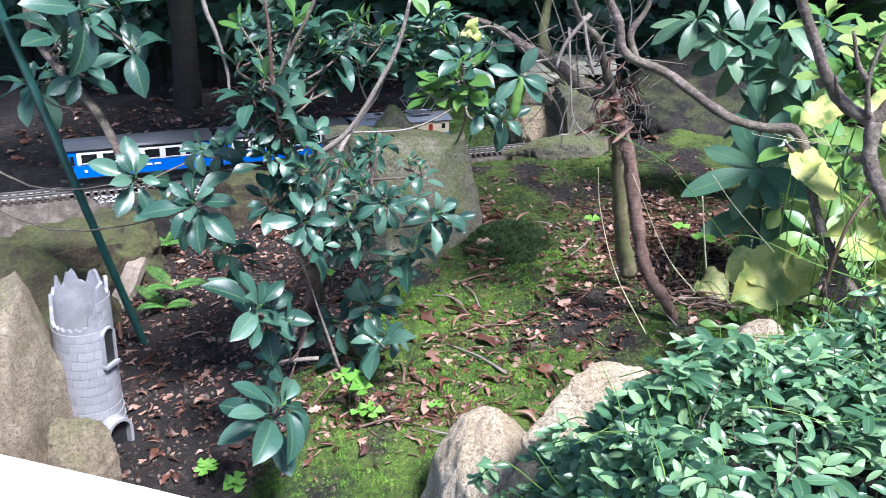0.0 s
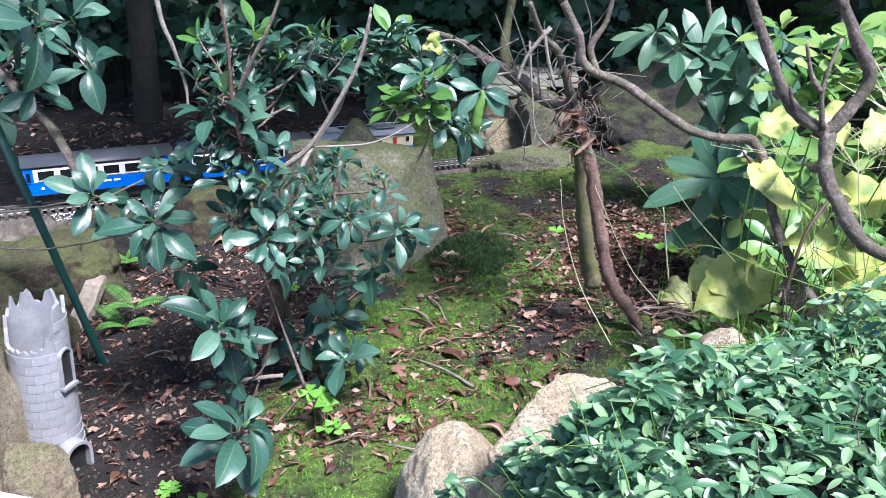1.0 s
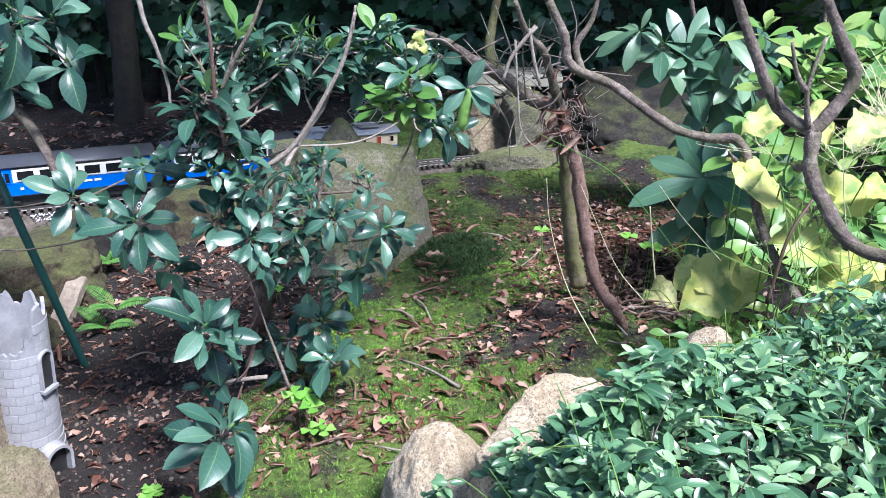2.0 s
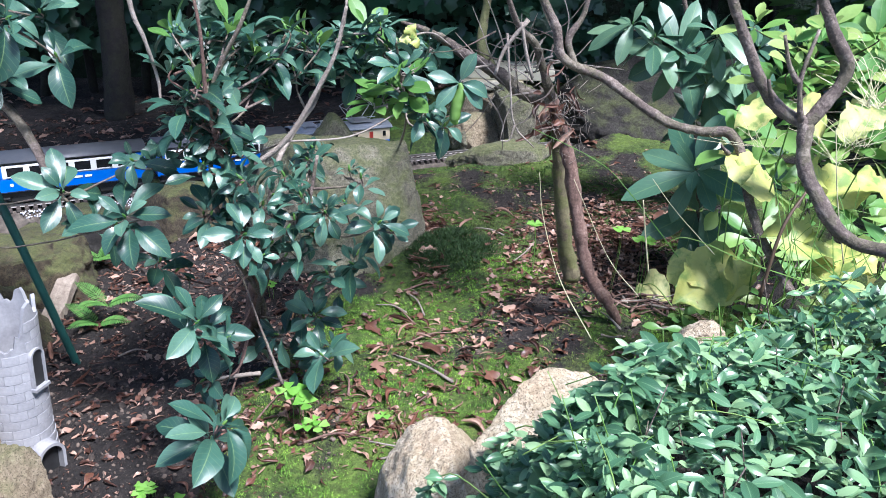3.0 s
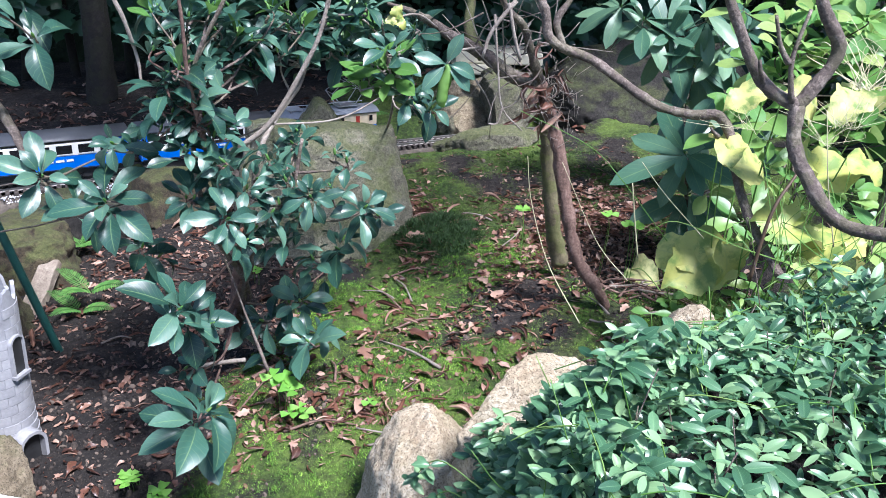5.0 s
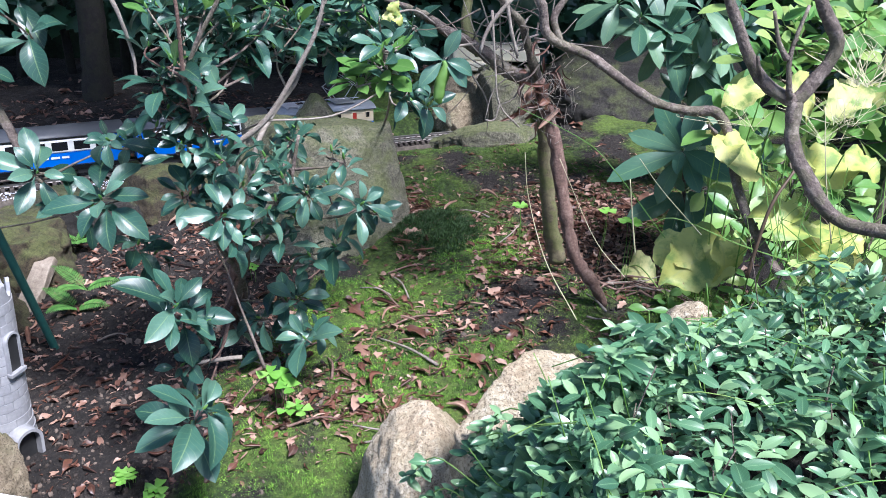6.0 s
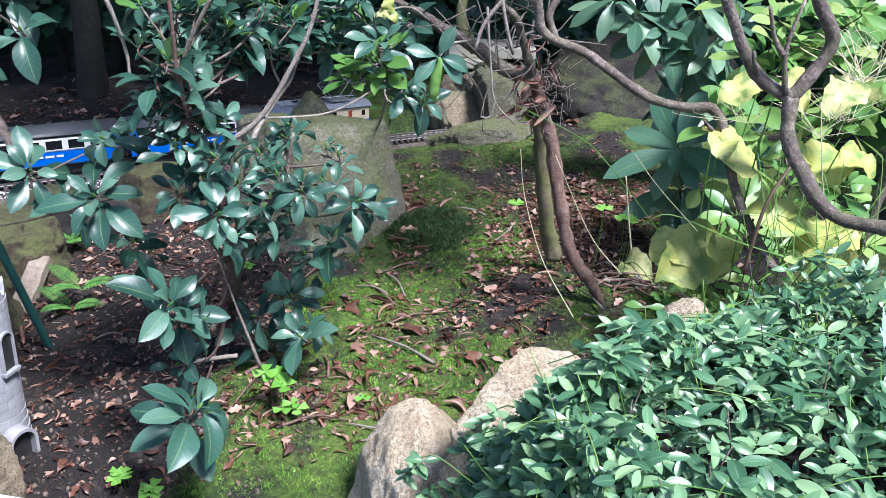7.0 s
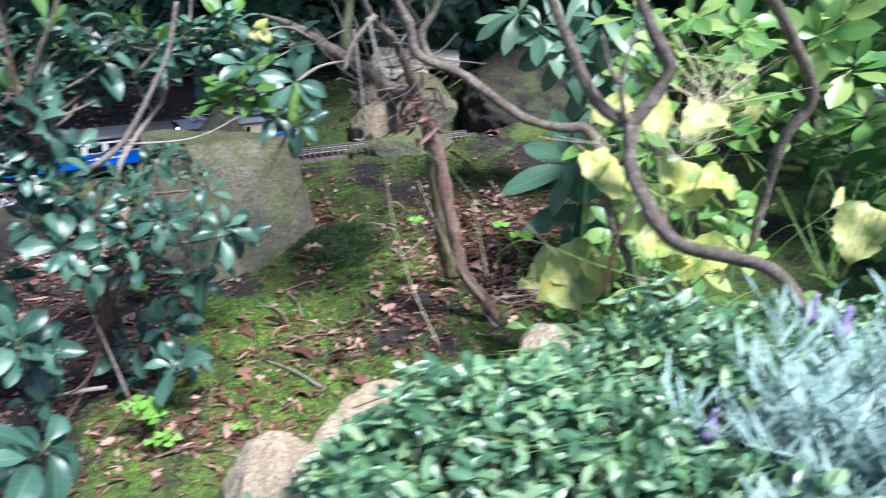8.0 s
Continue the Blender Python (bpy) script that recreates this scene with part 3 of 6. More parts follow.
def swept(name, section, offset, mat, parent):
    verts, faces = [], []
    n = len(section)
    for k, p in enumerate(TRACK):
        d = (TRACK[min(k + 1, len(TRACK) - 1)] - TRACK[max(k - 1, 0)]).normalized()
        side = Vector((-d.y, d.x, 0))
        verts += [p + side * (offset + u) + Vector((0, 0, v)) for u, v in section]
    for k in range(len(TRACK) - 1):
        faces += [(k * n + i, k * n + (i + 1) % n, (k + 1) * n + (i + 1) % n, (k + 1) * n + i) for i in range(n)]
    return child(name, mesh_of(name, verts, faces, mat, smooth=False), parent)


def build_track():
    t = thing("railway_track", (0, 0, 0), "narrow garden railway track on dark sleepers", "track", kind="structure")
    prof = [(-0.004, 0.0), (0.004, 0.0), (0.0012, 0.002), (0.0012, 0.006), (0.003, 0.007), (0.003, 0.009), (-0.003, 0.009), (-0.003, 0.007), (-0.0012, 0.006), (-0.0012, 0.002)]
    for side in (-0.0235, 0.0235):
        swept("rail", prof, side, RAIL, t)
    me = bpy.data.meshes.new("sleeper")
    bm = box(0.012, 0.084, 0.011, 0, 0, -0.0055, 0.0015)
    for s in (-0.0235, 0.0235):
        box(0.008, 0.012, 0.003, 0, s, 0.001, 0, bm)
    bm.to_mesh(me)
    bm.free()
    me.materials.append(TIE)
    s = 0.5
    while s < RUN[-1]:
        p, h = on_track(s)
        child("sleeper", me, t, pose(p.x, p.y, p.z, 0, 0, h + random.uniform(-1.5, 1.5)))
        s += 0.0215
    bed = [(-0.05, -0.012), (0.05, -0.012), (0.11, -0.10), (-0.11, -0.10)]
    swept("ballast_bed", bed, 0.0, plain_material("earth ballast", [(0.3, (0.04, 0.03, 0.025)), (0.5, (0.09, 0.075, 0.06)), (0.7, (0.2, 0.17, 0.14))], 40, 0.95, bump=0.8, distance=0.006), t)


build_track()


def wheelset(parent, x, r=0.0165):
    for side in (-1, 1):
        bm = bmesh.new()
        rod(bm, (x, side * 0.020, r), (x, side * 0.026, r), r, 20)
        rod(bm, (x, side * 0.018, r), (x, side * 0.020, r), r * 1.12, 20)
        rod(bm, (x, side * 0.026, r), (x, side * 0.029, r), r * 0.3, 10)
        part("wheel", bm, BLACK, parent)
    part("axle", rod(bmesh.new(), (x, -0.02, r), (x, 0.02, r), 0.003), BLACK, parent)


def arched(length, width, z, rise, thick, over=0.004, segs=14):
    """An arched roof shell."""
    bm = bmesh.new()
    rows = []
    for x in (-length / 2 - over, length / 2 + over):
        top, low = [], []
        for i in range(segs + 1):
            c = -1 + 2 * i / segs
            y = c * (width / 2 + over)
            h = rise * (1 - abs(c) ** 2.6)
            top.append(bm.verts.new((x, y, z + h + thick)))
            low.append(bm.verts.new((x, y, z + h * 0.9)))
        rows.append(top + low[::-1])
    n = len(rows[0])
    for i in range(n):
        bm.faces.new((rows[0][i], rows[0][(i + 1) % n], rows[1][(i + 1) % n], rows[1][i]))
    bm.faces.new(rows[0])
    bm.faces.new(rows[1][::-1])
    bmesh.ops.recalc_face_normals(bm, faces=bm.faces[:])
    return bm


def window_at(parent, x, z, w, h, side, half, frame_mat=WHITE, pane_mat=PANE):
    y = side * half
    bm = bmesh.new()
    t = 0.0022
    for dx, dz, sx, sz in ((0, h / 2, w + 2 * t, t), (0, -h / 2, w + 2 * t, t), (-w / 2 - t / 2, 0, t, h), (w / 2 + t / 2, 0, t, h)):
        box(sx, 0.003, sz, x + dx, y + side * 0.001, z + dz, 0, bm)
    f = part("window", bm, frame_mat, parent)
    part("pane", box(w, 0.002, h, x, y + side * 0.0003, z), pane_mat, f, "dark glass")


def bars(parent, x, z, spans, side, half, mat, tall=0.006):
    for a, w in spans:
        part("lettering", box(w, 0.0012, tall, x + a, side * (half + 0.0012), z), mat, parent, "unreadable pale lettering")


def build_coach(s):
    p, h = on_track(s)
    t = thing("railway_coach", (p.x, p.y, p.z + 0.009), "blue and white toy railway coach with a dark grey roof", "toy train", "model train", turn=h)
    L, W = 0.40, 0.098
    part("underframe", box(L - 0.02, W - 0.02, 0.014, 0, 0, 0.032, 0.002), BLACK, t)
    part("body", box(L, W, 0.040, 0, 0, 0.060, 0.0015), BLUE, t)
    part("window_band", box(L - 0.05, W + 0.001, 0.036, 0, 0, 0.0985, 0.001), WHITE, t)
    for e in (-1, 1):
        part("end_wall", box(0.0255, W, 0.0425, e * (L / 2 - 0.0128), 0, 0.1012, 0.0015), BLUE, t)
        part("coupling", box(0.035, 0.02, 0.006, e * (L / 2 + 0.008), 0, 0.026, 0.001), BLACK, t)
        part("gangway", box(0.012, 0.036, 0.07, e * (L / 2 + 0.006), 0, 0.083, 0.002), BLACK, t)
        part("step", box(0.03, W, 0.004, e * (L / 2 - 0.02), 0, 0.024, 0.001), BLACK, t)
        for side in (-1, 1):
            window_at(t, e * (L / 2 - 0.0128), 0.095, 0.010, 0.028, side, W / 2, BLUE)
            part("door_rail", rod(bmesh.new(), (e * (L / 2 - 0.003), side * W / 2, 0.05), (e * (L / 2 - 0.003), side * W / 2, 0.11), 0.001), SILVER, t)
        for d in (-0.03, 0.03):
            wheelset(t, e * (L / 2 - 0.085) + d)
        for side in (-1, 1):
            part("bogie_side", box(0.095, 0.005, 0.014, e * (L / 2 - 0.085), side * 0.033, 0.018, 0.002), BLACK, t)
    for side in (-1, 1):
        for i in range(6):
            window_at(t, -0.1425 + 0.057 * i, 0.0985, 0.041, 0.027, side, W / 2 + 0.0005)
        bars(t, 0, 0.067, [(-0.045, 0.012), (-0.018, 0.03), (0.014, 0.022), (0.04, 0.018)], side, W / 2, WHITE)
        bars(t, -0.155, 0.062, [(0, 0.008)], side, W / 2, WHITE, 0.007)
        part("sill_line", box(L - 0.01, 0.001, 0.002, 0, side * (W / 2 + 0.0006), 0.0425), BLACK, t)
    part("roof", arched(L, W, 0.1225, 0.020, 0.003), ROOF, t, smooth=True)
    part("box", box(0.1, 0.05, 0.016, 0, 0, 0.02, 0.002), BLACK, t)
    return t


def build_loco(s):
    p, h = on_track(s)
    t = thing("railcar", (p.x, p.y, p.z + 0.009), "blue and cream toy electric railcar with raised pantograph", "toy train", "model train", turn=h)
    L, W = 0.33, 0.10
    part("underframe", box(L - 0.03, W - 0.02, 0.016, 0, 0, 0.03, 0.002), BLACK, t)
    part("body", box(L, W, 0.046, 0, 0, 0.060, 0.003), BLUE, t)
    part("upper_body", box(L - 0.001, W - 0.001, 0.042, 0, 0, 0.1042, 0.003), CREAM, t)
    roof = part("roof", arched(L, W, 0.1255, 0.014, 0.003, 0.006), LOCOROOF, t, smooth=True)
    part("roof_edge", box(L + 0.01, W + 0.01, 0.004, 0, 0, 0.1262, 0.001), BLACK, t)
    for side in (-1, 1):
        for x, w, hh, z, m in ((-0.14, 0.012, 0.022, 0.106, PANE), (-0.07, 0.018, 0.024, 0.106, PANE), (0.012, 0.016, 0.012, 0.103, PANE), (0.04, 0.014, 0.026, 0.104, PANE), (0.095, 0.014, 0.028, 0.104, RED), (0.142, 0.012, 0.020, 0.107, PANE)):
            window_at(t, x, z, w, hh, side, W / 2 - 0.0005, CREAM, m)
        bars(t, -0.035, 0.113, [(0, 0.028)], side, W / 2 - 0.001, BLACK, 0.006)
        bars(t, 0.115, 0.046, [(0, 0.03)], side, W / 2, WHITE, 0.004)
        for x in (0.072, 0.118):
            part("door_rail", rod(bmesh.new(), (x, side * (W / 2 + 0.002), 0.045), (x, side * (W / 2 + 0.002), 0.085), 0.0009), SILVER, t)
        part("vent_grille", box(0.05, 0.002, 0.014, -0.11, side * W / 2, 0.066), BLUE, t)
    for e in (-1, 1):
        part("buffer_beam", box(0.008, W - 0.01, 0.018, e * (L / 2 + 0.003), 0, 0.034, 0.002), BLACK, t)
        part("coupling", box(0.03, 0.02, 0.006, e * (L / 2 + 0.01), 0, 0.022, 0.001), BLACK, t)
        for y in (-0.03, 0.03):
            part("headlamp", rod(bmesh.new(), (e * L / 2, y, 0.062), (e * (L / 2 + 0.006), y, 0.062), 0.006, 16), HEADLAMP, t)
            part("end_window", box(0.003, 0.022, 0.024, e * L / 2, y, 0.106, 0.0005), PANE, t)
        part("top_lamp", rod(bmesh.new(), (e * L / 2, 0, 0.119), (e * (L / 2 + 0.005), 0, 0.119), 0.005, 16), HEADLAMP, t)
        for d in (-0.027, 0.027):
            wheelset(t, e * 0.09 + d)
        part("bogie_side", box(0.09, 0.074, 0.014, e * 0.09, 0, 0.02, 0.002), BLACK, t)
    for x in (-0.11, -0.03):
        bm = bmesh.new()
        for i in range(5):
            box(0.05, 0.006, 0.004, x, -0.028 + 0.014 * i, 0.147, 0.0008, bm)
        box(0.006, 0.07, 0.006, x - 0.018, 0, 0.143, 0, bm)
        box(0.006, 0.07, 0.006, x + 0.018, 0, 0.143, 0, bm)
        part("resistor_grid", bm, SILVER, roof)
    part("roof_wire", rod(bmesh.new(), (-0.15, 0.02, 0.15), (0.14, 0.02, 0.15), 0.0012), SILVER, roof)
    pant = part("pantograph", box(0.07, 0.07, 0.004, 0.07, 0, 0.148, 0.0005), SILVER, roof, "silver diamond pantograph")
    for y in (-0.03, 0.03):
        for a, b in (((0.045, 0.152), (0.015, 0.192)), ((0.095, 0.152), (0.125, 0.192)), ((0.015, 0.192), (0.062, 0.228)), ((0.125, 0.192), (0.078, 0.228))):
            part("strut", rod(bmesh.new(), (a[0], y, a[1]), (b[0], y * (0.75 if b[1] > 0.2 else 1.0), b[1]), 0.0014, 6), SILVER, roof)
    for x, z in ((0.015, 0.192), (0.125, 0.192), (0.062, 0.228), (0.078, 0.228)):
        part("strut", rod(bmesh.new(), (x, -0.032, z), (x, 0.032, z), 0.0014, 6), SILVER, roof)
    part("strut", rod(bmesh.new(), (0.015, -0.03, 0.192), (0.125, 0.03, 0.192), 0.001, 6), SILVER, roof)
    return t


TRAIN = 2.735
build_loco(TRAIN - 0.165)
build_coach(TRAIN - 0.33 - 0.03 - 0.20)
build_coach(TRAIN - 0.33 - 0.03 - 0.40 - 0.03 - 0.20)


# ---- toy tower ----
def build_tower():
    t = thing("toy_tower", (-0.690, 1.005, 0.575), "grey plastic toy castle tower with a broken battlement", "toy castle", turn=0)
    t.matrix_basis = pose(-0.690, 1.005, 0.570, 0, 2, -20)
    R, rows, per, hh = 0.050, 19, 12, 0.018

    def rim(a):
        """Height of the broken top at the angle a."""
        a = (a + math.pi) % (2 * math.pi) - math.pi
        low = ease(-2.9, -2.2, a) * (1 - ease(-0.75, -0.15, a))
        z = 0.335 - 0.075 * low
        if low < 0.5 and int(math.floor((a + 0.2) / 0.42)) % 2:
            z -= 0.022
        return z + 0.004 * math.sin(23 * a)

    def flare(z):
        return 1.13 - 0.10 * ease(0, 0.10, z) - 0.03 * ease(0.1, 0.25, z)

    bm = bmesh.new()
    segs = 60
    ring = []
    for k, r in ((0, 1.0), (0.35, 1.0), (0.8, 1.0), (1.0, 1.0), (1.0, 0.88), (0.5, 0.88)):
        loop = []
        for i in range(segs):
            a = 2 * math.pi * i / segs
            z = k * rim(a)
            loop.append(bm.verts.new((R * r * flare(z) * math.cos(a), R * r * flare(z) * math.sin(a), z)))
        ring.append(loop)
    for a, b in zip(ring, ring[1:]):
        for i in range(segs):
            bm.faces.new((a[i], a[(i + 1) % segs], b[(i + 1) % segs], b[i]))
    bm.faces.new(ring[-1])
    bmesh.ops.recalc_face_normals(bm, faces=bm.faces[:])
    part("wall", bm, TOWER, t, smooth=False)
    # one moulded block, bent to the wall's round
    half = math.pi / per - 0.012
    vs, fs = [], []
    for k in range(5):
        a = -half + 2 * half * k / 4
        for r, z in ((R - 0.003, 0.0004), (R + 0.0011, 0.0007), (R + 0.0011, hh - 0.0007), (R - 0.003, hh - 0.0004)):
            vs.append((r * math.cos(a), r * math.sin(a), z))
    for k in range(4):
        for i in range(4):
            fs.append((k * 4 + i, k * 4 + (i + 1) % 4, k * 4 + 4 + (i + 1) % 4, k * 4 + 4 + i))
    fs += [(3, 2, 1, 0), (16, 17, 18, 19)]
    me = mesh_of("brick", vs, fs, TOWER, smooth=False)
    base = world_of(t)
    for j in range(rows):
        f = flare(j * hh)
        for i in range(per):
            a = 2 * math.pi / per * (i + 0.5 * (j % 2))
            if min(rim(a + q) for q in (-0.25, -0.12, 0, 0.12, 0.25)) < (j + 1) * hh + 0.002:
                continue
            child("brick", me, t, base @ pose(0, 0, j * hh, 0, 0, math.degrees(a)) @ Matrix.Diagonal((f, f, 1, 1)))

    def arch(w, hgt, z, angle, depth, name, r0):
        bm = bmesh.new()
        pts = [(-w, 0)] + [(-w * math.cos(math.pi * k / 12), hgt + w * math.sin(math.pi * k / 12)) for k in range(13)] + [(w, 0)]
        rings = []
        for y, k in ((r0, 1.0), (r0 + depth, 1.0), (r0 + depth, 1.28), (r0, 1.28)):
            rings.append([bm.verts.new((y, p[0] * k, z + (p[1] if p[1] <= hgt else hgt + (p[1] - hgt) * k))) for p in pts])
        for a, b in zip(rings, rings[1:] + rings[:1]):
            for i in range(len(pts) - 1):
                bm.faces.new((a[i], a[i + 1], b[i + 1], b[i]))
        bm.transform(Matrix.Rotation(radians(angle), 4, "Z"))
        bmesh.ops.recalc_face_normals(bm, faces=bm.faces[:])
        ob = part(name, bm, TOWER, t)
        # a black plate fills the arch in place of its shaded hollow
        bm = bmesh.new()
        bm.faces.new([bm.verts.new((r0 + depth * 0.45, p[0], z + p[1])) for p in pts])
        back = bmesh.ops.extrude_face_region(bm, geom=bm.faces[:])
        bmesh.ops.translate(bm, vec=(-0.006, 0, 0), verts=[v for v in back["geom"] if isinstance(v, bmesh.types.BMVert)])
        bm.transform(Matrix.Rotation(radians(angle), 4, "Z"))
        bmesh.ops.recalc_face_normals(bm, faces=bm.faces[:])
        part("opening", bm, BLACK, ob, "black plate for the shade inside the arch")

    arch(0.0125, 0.058, 0.180, 3, 0.007, "window_frame", R - 0.001)
    arch(0.021, 0.046, 0.002, -12, 0.026, "door_arch", R + 0.001)
    bm = box(0.011, 0.036, 0.007, R + 0.004, 0, 0.178, 0.001)
    bm.transform(Matrix.Rotation(radians(3), 4, "Z"))
    part("sill", bm, TOWER, t)


build_tower()


# ---- pole, plank, pipes, table ----
def build_pole():
    a, b = Vector((-0.707, 1.335, 0.56)), Vector((-0.839, 1.2, 1.338))
    t = thing("garden_stake", a, "dark green coated steel garden stake leaning in the soil", "stake")
    end = a + (b - a) * 1.25
    child("shaft", tube_mesh("shaft", [a, a.lerp(end, 0.5), end], [0.0085, 0.0085], GREEN, 12, 14, 0.01), t)


build_pole()


def build_plank():
    a, b = Vector((-0.834, 1.446, 0.58)), Vector((-0.825, 1.60, 0.665))
    t = thing("wooden_plank", a, "weathered grey plank end sticking out of the soil", "plank")
    t.matrix_basis = Matrix.Translation((a + b) / 2) @ (b - a).to_track_quat("X", "Z").to_matrix().to_4x4()
    bm = box((b - a).length + 0.05, 0.045, 0.028, 0, 0, 0, 0.002)
    bmesh.ops.subdivide_edges(bm, edges=bm.edges[:], cuts=4, use_grid_fill=True)
    for v in bm.verts:
        v.co += Vector((0, 0.004, 0.003)) * noise.noise(v.co * 40)
    part("board", bm, WOOD, t, smooth=False)


build_plank()


def build_pipes():
    a, b, c = (-0.675, 1.98, 0.647), (-0.598, 1.98, 0.675), (-0.518, 2.0, 0.684)
    t = thing("clay_pipe", a, "brown clay pipe lying under the railway", "pipe")
    limb("pipe", [a, b, c], [0.026, 0.026], PIPE, t, segs=18, rough=0.02)
    q = [(-0.742, 2.1, 0.762), (-0.702, 2.06, 0.76), (-0.682, 2.03, 0.737), (-0.68, 2.02, 0.686)]
    t = thing("drain_pipe", q[3], "black plastic drain pipe bent down from the track", "pipe")
    limb("pipe", q, [0.012, 0.012], BLACK, t, segs=14, rough=0.02)


build_pipes()


def build_table():
    t = thing("white_table", (-0.82, 0.450, 0.0), "white garden table with a rounded edge", "table", turn=-15)
    bm = bmesh.new()
    ring = []
    for z, k in ((0.715, 0.97), (0.72, 0.99), (0.73, 1.0), (0.742, 1.0), (0.749, 0.992), (0.75, 0.975)):
        r = []
        for i in range(64):
            a = 2 * math.pi * i / 64
            c, s = math.cos(a), math.sin(a)
            x = math.copysign(abs(c) ** 0.3, c) * 0.62 * k
            y = math.copysign(abs(s) ** 0.3, s) * 0.29 * k
            r.append(bm.verts.new((x, y, z)))
        ring.append(r)
    for a, b in zip(ring, ring[1:]):
        for i in range(64):
            bm.faces.new((a[i], a[(i + 1) % 64], b[(i + 1) % 64], b[i]))
    bm.faces.new(ring[-1])
    bm.faces.new(ring[0][::-1])
    part("tabletop", bm, WHITE, t)
    for x in (-0.5, 0.5):
        for y in (-0.2, 0.2):
            part("leg", box(0.04, 0.04, 0.715, x, y, 0.3575, 0.005), WHITE, t)


build_table()


# ---- rhododendron in the middle ----
def bush(name, at, label, stem, rosettes, seed, kinds, bark, size=1.0, group="rhododendrons", stem_r=(0.017, 0.012, 0.006), spread=(5, 35), limit=300, lean=(0.1, -0.45, 0.75), mat=RHODO, young=0, twig_r=0.0016, fill=0):
    """A shrub: its stem, a twig to each rosette, the buds and the leaves."""
    rnd = random.Random(seed)
    t = thing(name, at, label, "shrub", group)
    limb("stem", stem, stem_r, bark, t)
    line = smooth_line(stem, 6)
    poses, fresh = [], []
    for p, n, z in list(rosettes) * fill:
        q = Vector(p) + Vector((rnd.uniform(-0.55, 0.55) * z, rnd.uniform(0.2, 0.8) * z, rnd.uniform(-0.75, 0.25) * z))
        rosettes = rosettes + [(tuple(q), rnd.choice((3, 4, 5)), z * rnd.uniform(0.75, 1.0), p)]
    for k, (p, n, s, *beside) in enumerate(rosettes):
        p = Vector(p)
        axis = Vector(lean) + Vector((rnd.uniform(-0.75, 0.75), rnd.uniform(-0.3, 0.5), rnd.uniform(-0.4, 0.3)))
        foot = min((q for q in line if q.z < p.z - 0.02), key=lambda q: (q - p).length + 0.5 * abs(q.z - p.z + 0.12), default=line[0])
        if beside:
            foot = Vector(beside[0]) - Vector((0, 0, 0.012))
        mid = foot.lerp(p, 0.55) - Vector((0, 0, 0.09 * (p - foot).length)) + Vector((rnd.uniform(-0.02, 0.02), rnd.uniform(-0.02, 0.02), 0))
        limb("twig", [foot, mid, p - axis.normalized() * 0.02, p], [twig_r * 1.6, twig_r, twig_r * 0.8], bark, t, per=4, segs=7)
        fresh_one = young and k % young == 1
        w = whorl(p, axis, n, s, rnd, spread)
        (fresh if fresh_one else poses).extend(w)
        bud = tube_mesh("bud", [p - axis.normalized() * 0.004, p + axis.normalized() * 0.003, p + axis.normalized() * 0.009], [0.002, 0.0026, 0.0008], YOUNG, 3, 7, 0.02)
        child("bud", bud, t, None, "pale green leaf bud")
    leaves(kinds, poses, t, limit, mat)
    if fresh:
        leaves(L_YOUNG, fresh, t, limit, YOUNG)
    return t


FOOT = (-0.35, 1.348, 0.6)
STEM = [FOOT, (-0.281, 1.15, 0.882), (-0.288, 1.08, 1.008), (-0.298, 1.02, 1.136), (-0.308, 0.98, 1.252), (-0.304, 0.95, 1.361), (-0.315, 0.95, 1.443)]
NEAR = [
    ((-0.328, 1.0, 1.278), 6, 0.055), ((-0.304, 1.02, 1.249), 6, 0.054), ((-0.365, 1.02, 1.216), 5, 0.053), ((-0.317, 1.0, 1.185), 6, 0.053),
    ((-0.294, 1.06, 1.268), 6, 0.058), ((-0.37, 1.04, 1.291), 5, 0.054), ((-0.298, 1.0, 1.21), 5, 0.053), ((-0.281, 1.0, 1.166), 5, 0.052),
    ((-0.3, 1.0, 1.119), 5, 0.052),
    ((-0.26, 0.95, 1.139), 8, 0.054), ((-0.25, 0.9, 1.064), 7, 0.058), ((-0.323, 0.98, 1.149), 5, 0.048), ((-0.279, 1.0, 1.094), 6, 0.053),
    ((-0.32, 1.0, 1.063), 6, 0.053), ((-0.347, 1.0, 1.253), 9, 0.059), ((-0.32, 1.0, 1.223), 7, 0.054), ((-0.346, 1.02, 1.198), 5, 0.049),
    ((-0.324, 0.86, 0.934), 9, 0.079), ((-0.322, 0.89, 0.902), 5, 0.071), ((-0.274, 0.77, 0.812), 8, 0.088), ((-0.321, 0.9, 0.811), 4, 0.057),
    ((-0.441, 1.1, 0.937), 6, 0.065),
]
bush("rhododendron", FOOT, "dark green glossy rhododendron growing in front of the boulder", STEM, NEAR, 4, L_RHODO, REDBARK, stem_r=(0.018, 0.012, 0.005, 0.003, 0.002), fill=1)
